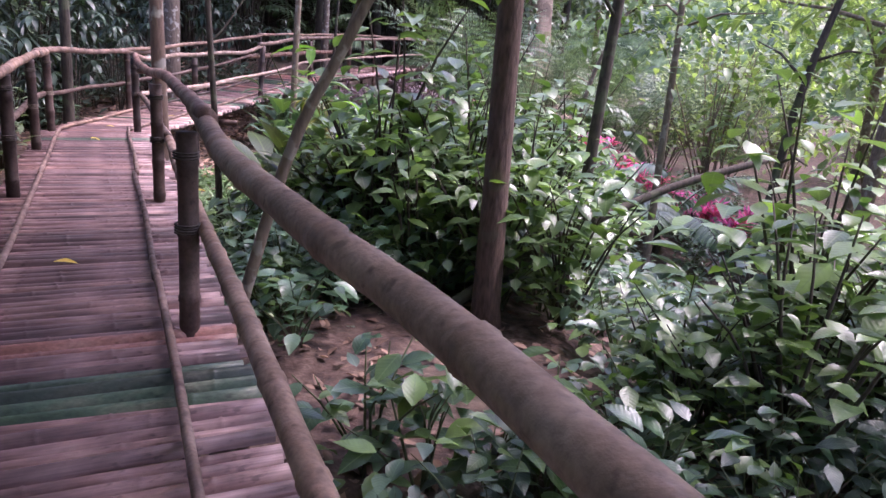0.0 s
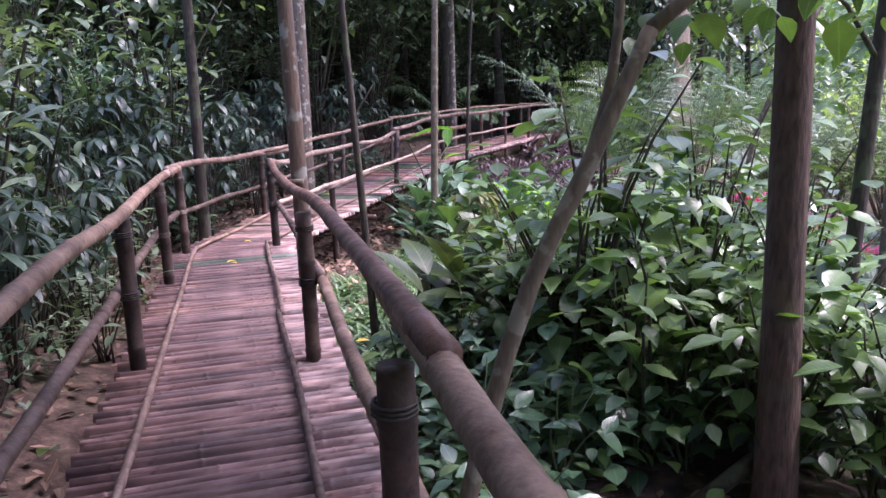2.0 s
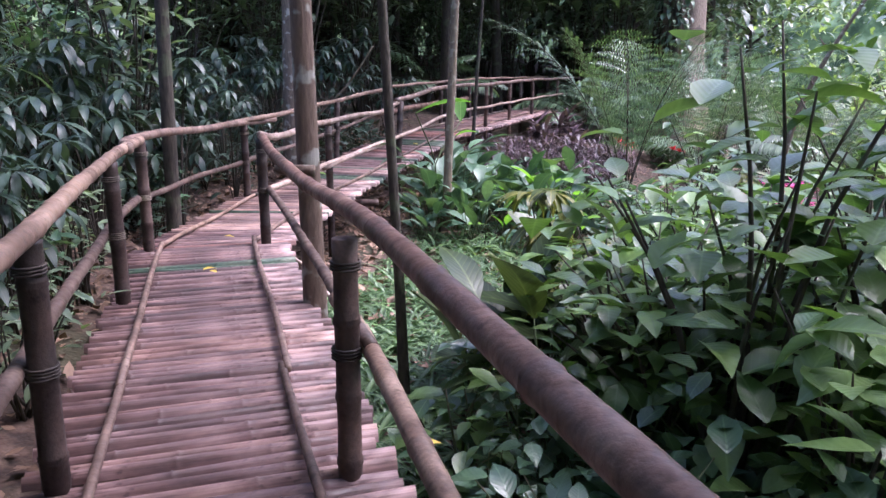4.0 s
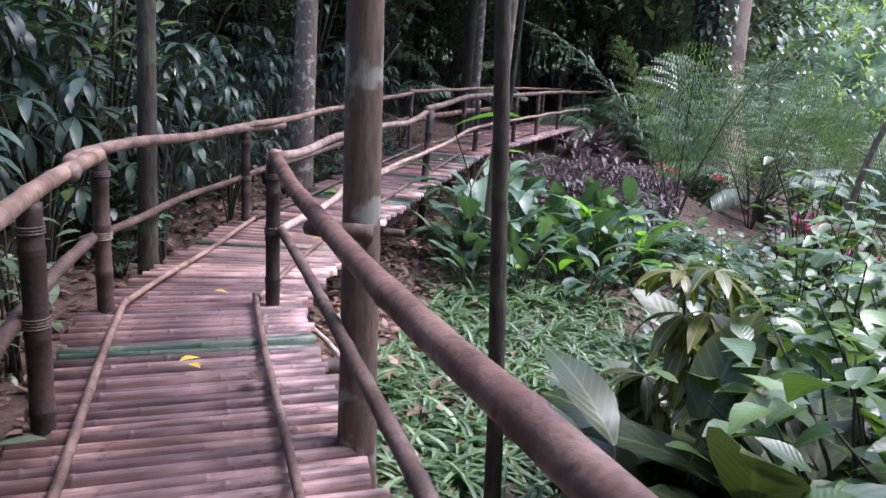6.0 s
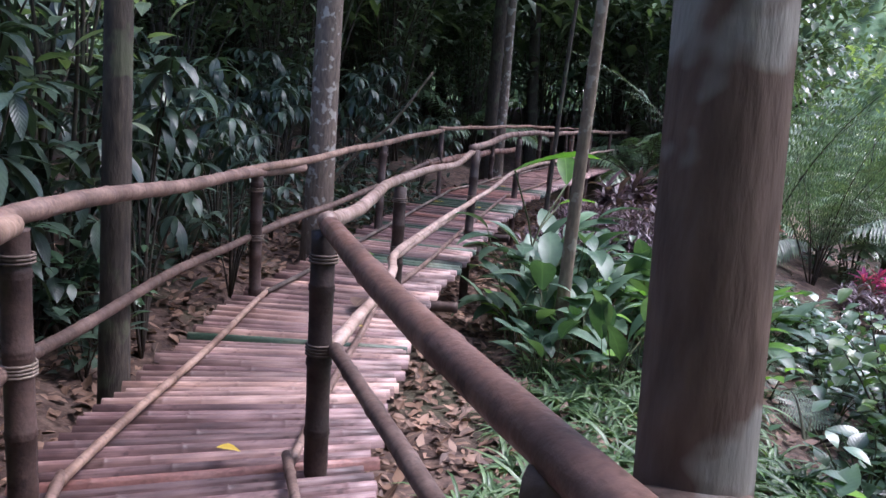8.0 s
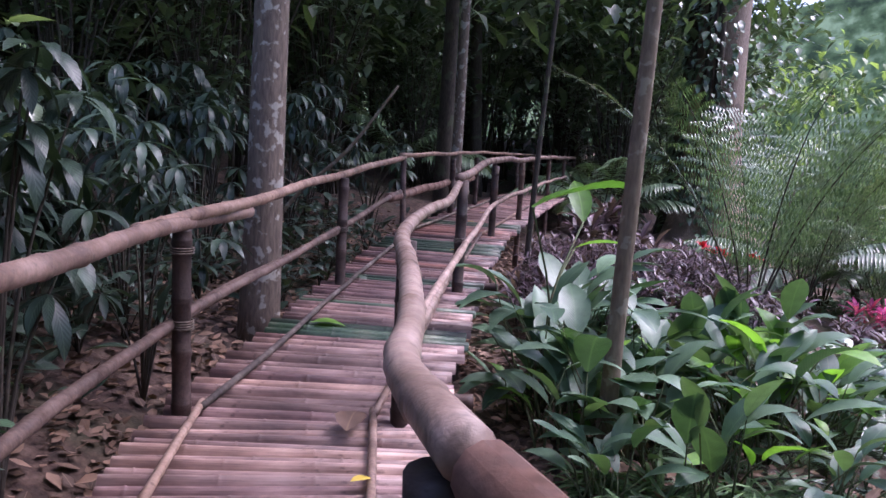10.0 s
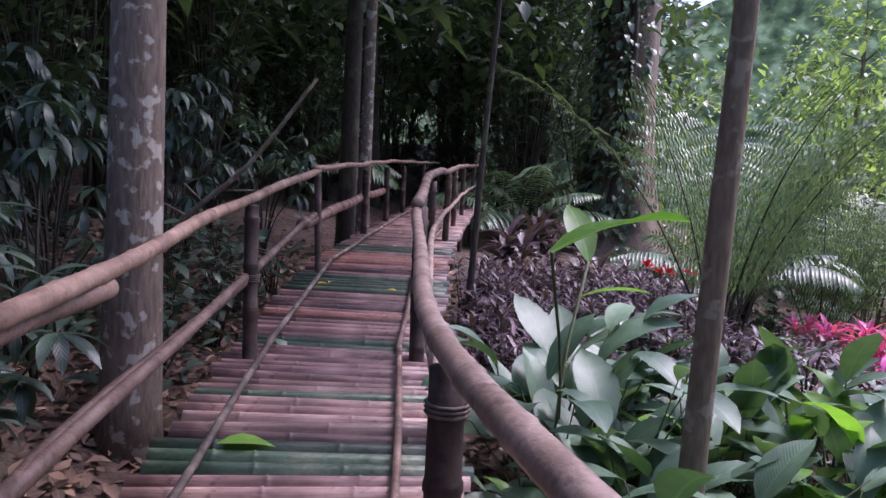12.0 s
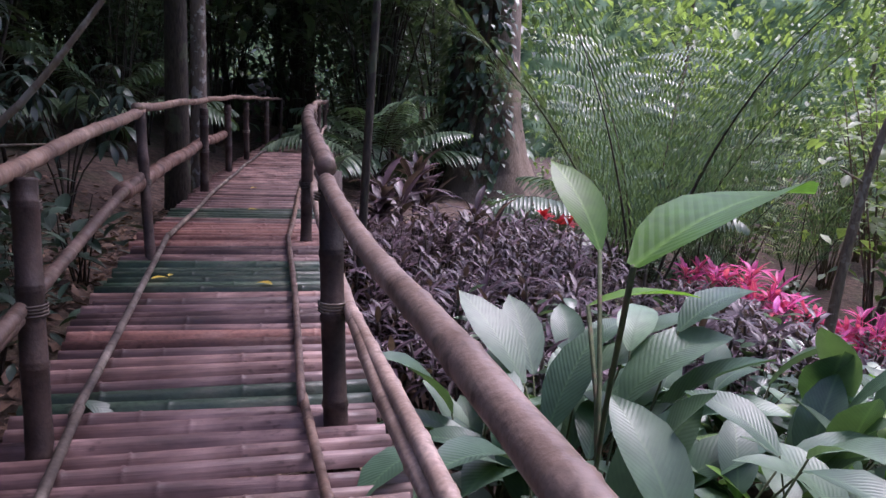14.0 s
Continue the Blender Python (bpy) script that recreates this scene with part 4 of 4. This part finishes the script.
spread(bank_bushes, scatter(84, 95, (-15, -2, -1, 19.0), lambda d, x, y: -10 < d < -1.9 and y < 11 - 0.4 * d, 0.8, 1.5, 0.7))

# purple hedge, pink hedge, red flowers
purple_kinds = [plant("purple_plant", "low stand of dark purple-leaved cordyline", "plant", cordylines(s, 15, 0.55, 0.17, 0.36, L_PURPLE, 15), "purple planting") for s in (91, 92)]
spread(purple_kinds, scatter(93, 62, (-4.1, 15.9, -1.2, 21.5), lambda d, x, y: 0.85 < d < 3.7, 0.8, 1.25, 0.32))
spread([plant("purple_plant", "upright purple-pink cordyline below the trees", "plant", cordylines(94, 4, 0.9, 0.5, 0.2, L_PURPLE, 20))], [(-3.6, 21.5, 1.0), (-3.2, 22.2, 1.1), (-2.6, 20.5, 0.8)])
pink_kinds = [plant("pink_plant", "vivid pink-leaved cordyline in a long hedge", "plant", cordylines(s, 8, 1.0, 0.42, 0.45, L_PINK, 18), "pink hedge") for s in (95, 96)]
spread(pink_kinds, [(1.6 + 0.4 * i, 22.3 - 0.34 * i + 0.5 * (i % 2), 0.8 + 0.1 * (i % 3)) for i in range(11)])
maroon = [plant("purple_plant", "maroon cordyline below the pink hedge", "plant", cordylines(97, 10, 0.6, 0.3, 0.5, L_PURPLE, 16), "maroon edging")]
spread(maroon, [(1.1 + 0.45 * i, 21.5 - 0.36 * i + 0.4 * (i % 2), 1.0) for i in range(9)] + [(0.8 + 0.5 * i, 20.6 - 0.38 * i, 0.9) for i in range(6)])
b1, b2 = Build(), Build()
tube(b1, [(0, 0, -0.05), (0.02, 0, 0.4), (0, 0, 0.75)], 0.008, 5)
for k in range(11):
    leaf(b2, (0, 0, 0.71), direction(k * 0.7, 0.3 + 0.1 * k), 0.17, 0.07, 0.5, 0.2, SMALL)
red = plant("red_flower", "red bracted ginger flower on a dark stem", "flower", [("stem", b1, M_STEM), ("flower_head", b2, L_RED)], "red flowers")
red.matrix_basis = at(-1.55, 20.8)
for x, y in ((-1.4, 20.9), (-1.7, 21.0), (-0.4, 23.0), (-0.55, 22.9)):
    copy_thing(red, at(x, y, x))

# feathery tree ferns and palms in the clearing
fern_kinds = [plant("tree_fern", "large feathery fern with arching fronds on dark stalks", "fern", ferns(s, n, 4.0, 0.9, 0.08, True, (1.2, 1.48), 0.0, (0.5, 1.05)), "large ferns") for s, n in ((101, 7), (102, 7))]
spread(fern_kinds, [(-1.3, 18.9, 1.12), (0.3, 22.6, 1.1), (2.6, 24.6, 1.1), (1.8, 26.5, 1.3), (4.2, 27.4, 1.3), (6.5, 27.0, 1.3)])
palm_kinds = [plant("palm", "arching palm with long feather leaves", "palm", ferns(s, 10, 2.3, 0.6, 0.07, False, (0.5, 1.3), 0.5, (1.0, 1.9), L_FERN), "small palms") for s in (103, 104)]
spread(palm_kinds, [(3.6, 16.4, 1.0), (2.4, 16.9, 1.0), (0.6, 24.0, 1.1), (-3.3, 27.0, 1.1), (-3.0, 30.0, 1.2), (2.6, 27, 1.3), (-8.5, 27, 1.2)])
low_ferns = [plant("fern", "low grey-green fern with arching fronds", "fern", ferns(s, 8, 0.75, 0.2, 0.035, True, (0.3, 0.9)), "low ferns") for s in (105,)]
spread(low_ferns, scatter(106, 26, (-2.8, 12.5, 2.0, 19.0), lambda d, x, y: 1.8 < d < 4.6, 0.7, 1.1, 0.5))

# ---- forest all round ----
dark_bush = [plant("forest_bush", "tall dark forest undergrowth", "bush", shrubs(s, 4.5, 1.4, 20, 22, 0.26, L_FOREST, shape=SMALL, ratio=0.42), "dark forest undergrowth") for s in (111, 112, 113)]
spread(dark_bush, scatter(114, 115, (-26, -12, 2, 46), lambda d, x, y: (d < -3.4 and y > 12.5) or (y > 29 and d < 4.5 and abs(d) > 1.2) or (y > 37 and x < 0), 0.8, 1.5, 1.4))
# forest edge whose sunlit look comes from the paler leaf colour
sunny_bush = [plant("forest_bush", "tall forest edge bush in painted sunlit green", "bush", shrubs(s, 4.0, 1.5, 17, 20, 0.27, L_SUNNY, shape=SMALL, ratio=0.5, bark=M_BARK_THIN), "light forest edge") for s in (121, 122)]
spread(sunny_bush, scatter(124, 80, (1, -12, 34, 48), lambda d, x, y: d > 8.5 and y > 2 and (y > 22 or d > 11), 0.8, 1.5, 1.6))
tall_kinds = [plant("forest_tree", "tall slim forest tree with a dense dark crown", "tree", trees(s, 12, 0.16, (0.5, 0.3), L_FOREST, b, 0.35, 3.0, 34, 55, 0.42, limbs=9), "forest trees") for s, b in ((131, M_BARK_DARK), (132, M_BARK_PALE), (133, M_BARK_DARK))]
spread(tall_kinds, scatter(134, 46, (-30, -14, 3, 52), lambda d, x, y: (d < -3.6 and y > 14.5) or (y > 30 and abs(d) > 1.6), 0.8, 1.3, 2.2))
light_kinds = [plant("forest_tree", "forest tree with a crown painted sunlit green", "tree", trees(s, 11, 0.15, (0.4, 0.2), L_SUNNY, M_BARK_THIN, 0.3, 3.0, 26, 50, 0.42, limbs=9), "light forest trees") for s in (141, 142)]
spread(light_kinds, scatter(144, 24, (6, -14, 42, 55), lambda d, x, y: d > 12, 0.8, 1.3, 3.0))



def leaf_mass(name, label, category, seed, n, box, keep, size, material, tilt=(-0.7, 0.5)):
    """A far mass of leaves that nobody could count, in clumps with gaps between them."""
    rg = random.Random(seed)
    b = Build()
    c = None
    k = 0
    while k < n:
        if k % 25 == 0 or c is None:
            c = Vector((rg.uniform(box[0], box[3]), rg.uniform(box[1], box[4]), rg.uniform(0, 1) * (box[5] - box[2]) + box[2]))
            off = deck_offset(c.x, c.y)[0]
            if not keep(off, c.x, c.y, c.z):
                c = None
                continue
        k += 1
        p = c + Vector((rg.gauss(0, 0.7), rg.gauss(0, 0.7), rg.gauss(0, 0.5)))
        L = size * rg.uniform(0.6, 1.4)
        leaf(b, p, direction(rg.uniform(0, 6.283), rg.uniform(*tilt)), L, L * 0.5, rg.uniform(0.2, 0.9), 0.2, (0.25, 1.0, 0.0), 0, 0, rg)
    return tagged(new(name, b.mesh(name, material)), label, category, kind="stuff")


leaf_mass("forest_foliage", "dense dark leaves of the forest understorey", "foliage", 201, 26000, (-34, -16, -0.5, 4, 58, 9), lambda d, x, y, z: ((d < -7.5 and y > 15) or (y > 33 and abs(d) > 2.0 and d < 7)) and z < 9, 0.42, L_FOREST)
leaf_mass("forest_foliage", "light leaves on the wooded bank", "foliage", 205, 9000, (-30, -16, 0, -4, 24, 8), lambda d, x, y, z: d < -8.5 and y < 17, 0.36, L_BANK)
leaf_mass("forest_foliage", "forest edge leaves in painted sunlit green", "foliage", 202, 19000, (3, -10, -2.2, 42, 58, 7), lambda d, x, y, z: d > 13 or (d > 8 and y > 27), 0.4, L_SUNNY)
# overhead leaves added to keep light off the far walk and forest
leaf_mass("forest_canopy", "dense leaf canopy added to shade the far walk", "foliage", 203, 15000, (-22, 15.0, 4.6, -3.0, 48, 9), lambda d, x, y, z: True, 0.55, L_FOREST, (-0.5, 0.3))
# unseen overhead leaves added to dim the first stretch of deck
leaf_mass("forest_canopy", "unseen leaf canopy added to shade the first stretch", "foliage", 204, 10000, (-6, -8, 4.2, 6.5, 5.5, 7.5), lambda d, x, y, z: True, 0.45, L_FOREST, (-0.5, 0.3))

# ring of far woods added to close gaps and block horizon light
rings, n = [], 96
for k in range(n):
    a = 6.2832 * k / n
    h = 21 + 6 * noise.noise((math.cos(a) * 4, math.sin(a) * 4, 1)) + 2.5 * noise.noise((math.cos(a) * 17, math.sin(a) * 17, 2))
    h *= 0.95 - 0.1 * math.cos(a - 0.5)
    rings += [(72 * math.cos(a) - 4, 72 * math.sin(a) + 12, -6), (76 * math.cos(a) - 4, 76 * math.sin(a) + 12, h * 0.6), (80 * math.cos(a) - 4, 80 * math.sin(a) + 12, h)]
hb = Build()
hb.add(rings, [(3 * k + j, 3 * ((k + 1) % n) + j, 3 * ((k + 1) % n) + j + 1, 3 * k + j + 1) for k in range(n) for j in (0, 1)])
# sunlit foliage is put into the pale greens of the ramp
M_FAR_WOODS, nt, bs = mat("far_woods")
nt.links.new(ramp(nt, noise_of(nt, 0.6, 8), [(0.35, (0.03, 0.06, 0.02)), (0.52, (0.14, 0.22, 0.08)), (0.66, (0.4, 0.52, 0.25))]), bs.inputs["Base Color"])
bs.inputs["Roughness"].default_value = 0.9
tagged(new("backdrop", hb.mesh("backdrop", M_FAR_WOODS)), "added ring of far woods with sunlit greens painted in", "backdrop", kind="structure")

# ---- leaves on the deck and the ground ----
def fallen(label, x, y, z, material, L=0.13, turn=0.0):
    b = Build()
    leaf(b, (-L / 2, 0, 0.006), (1, 0, 0.25), L, L * 0.5, 0.5, 0.25, OVATE)
    ob = tagged(new("fallen_leaf", b.mesh("fallen_leaf", material)), label, "leaf", "fallen leaves on the deck")
    ob.matrix_basis = pose(x, y, z + 0.012, 0, 0, turn)


for x, y, z, L, t in ((-0.57, 4.04, 0.07, 0.17, 20), (-4.98, 16.5, 0.14, 0.17, 150), (-5.6, 16.6, 0.15, 0.14, 30), (-5.55, 16.68, 0.15, 0.1, 80), (-3.34, 8.0, 0.02, 0.14, 60), (-3.28, 7.94, 0.02, 0.12, 170), (-3.9, 9.05, 0.0, 0.13, 10),
                      (-4.25, 11.0, -0.06, 0.13, 40), (-0.9, 6.0, 0.07, 0.13, 30), (-5.2, 18.9, 0.26, 0.13, 20), (-5.3, 20.5, 0.28, 0.12, 50)):
    fallen("small fallen yellow leaf on the bamboo slats", x, y, z, L_YELLOW, 0.75 * L, t)
fallen("fallen green leaf on the bamboo slats", -5.25, 13.28, -0.04, L_BRIGHT, 0.26, 10)
fallen("dry brown leaf on the bamboo slats", -2.95, 7.95, 0.03, L_DRY, 0.14, 140)
fallen("dry orange strip of bamboo sheath on the slats", -4.5, 11.6, -0.06, L_DRY, 0.3, 100)
rng = random.Random(77)
lit = Build()
for k in range(24000):
    t = rng.random()
    s = int(t * 5.2)
    c = CENTRE[min(s, 4)].lerp(CENTRE[min(s, 4) + 1], rng.random()) if s else CENTRE[0].lerp(CENTRE[1], rng.random())
    x, y = c.x + rng.gauss(0, 2.4), c.y + rng.gauss(0, 1.6)
    L = rng.uniform(0.05, 0.15)
    leaf(lit, (x, y, ground_z(x, y) + rng.uniform(0.005, 0.05)), direction(rng.uniform(0, 6.28), rng.uniform(-0.2, 0.5)), L, L * 0.5, rng.uniform(-0.5, 0.8), rng.uniform(-0.2, 0.5), SMALL, 0, rng.uniform(-1, 1), rng)
tagged(new("leaf_litter", lit.mesh("leaf_litter", L_DRY)), "dry brown fallen leaves covering the forest floor", "leaf litter", kind="stuff")


# ---- bamboo slats of the deck ----
def slat_mesh(seed, material):
    rng = random.Random(seed)
    b = Build()
    nodes = sorted(rng.sample([-0.42, -0.3, -0.17, -0.03, 0.1, 0.22, 0.36], 2))
    xs = [-0.5]
    for q in nodes:
        xs += [q - 0.02, q - 0.006, q, q + 0.006, q + 0.02]
    xs += [0.5]
    verts, faces = [], []
    for i, x in enumerate(xs):
        k = 1.08 if x in nodes else 0.985
        for a in (0.0, 0.8, 1.57, 2.34, 3.1416):
            verts.append((x, math.cos(a) * 0.056 * k, math.sin(a) * 0.056 * k - 0.056))
    for i in range(len(xs) - 1):
        for j in range(4):
            faces.append((i * 5 + j, i * 5 + j + 1, i * 5 + j + 6, i * 5 + j + 5))
    faces += [(0, 4, 3, 2, 1), tuple((len(xs) - 1) * 5 + j for j in range(5))]
    b.add(verts, faces)
    return b.mesh("slat", material)


SLATS = {m: [slat_mesh(i, m) for i in range(6)] for m in (M_PLANK, M_PALE, M_GREEN, M_RED)}
GREEN_AT = ((2.72, 2.95), (8.18, 8.3), (10.55, 10.68), (13.05, 13.45), (14.0, 14.08), (14.95, 15.2), (16.45, 17.1), (18.7, 19.2))
RED_AT = ((3.15, 3.3), (8.9, 9.0), (15.6, 15.75), (17.5, 18.5))
rng = random.Random(9)
lines = [(Vector((a, b, z)), Vector((c, d, z))) for a, b, c, d, z in STATIONS]
rest = Build()
for s, ((l0, r0), (l1, r1)) in enumerate(zip(lines, lines[1:])):
    run = ((l1 + r1) - (l0 + r0)).length / 2
    pitch = 0.077 if s < 2 else 0.108
    n = round(run / pitch)
    for i in range(n):
        t = (i + 0.5) / n
        p, q = l0.lerp(l1, t), r0.lerp(r1, t)
        way = (q - p).normalized()
        p = p - way * (0.1 + rng.uniform(0, 0.06))
        q = q + way * (0.15 + rng.uniform(0, 0.07))
        mid = (p + q) / 2
        kind = M_PALE if 9.6 < mid.y < 14.3 and rng.random() < 0.85 else M_PLANK
        if any(u < mid.y < v for u, v in GREEN_AT):
            kind = M_GREEN
        elif any(u < mid.y < v for u, v in RED_AT):
            kind = M_RED
        me = rng.choice(SLATS[kind])
        turn = math.degrees(math.atan2(way.y, way.x)) + rng.gauss(0, 1.1) + (180 if rng.random() < 0.5 else 0)
        k = pitch / 0.117
        m = pose(mid.x, mid.y, mid.z + rng.uniform(-0.012, 0.008), rng.uniform(-3, 3), rng.uniform(-0.5, 0.5), turn) @ Matrix.Diagonal(((q - p).length, k * rng.uniform(0.66, 0.93), 0.5 + 0.5 * k, 1))
        if s >= 5:
            rest.add([tuple(m @ v.co) for v in me.vertices], [tuple(f.vertices) for f in me.polygons])
            continue
        ob = new("slat", me)
        ob.parent = boardwalk
        ob.matrix_basis = m
tagged(part("far_decking", rest.mesh("far_decking", M_PLANK), boardwalk), kind="stuff")
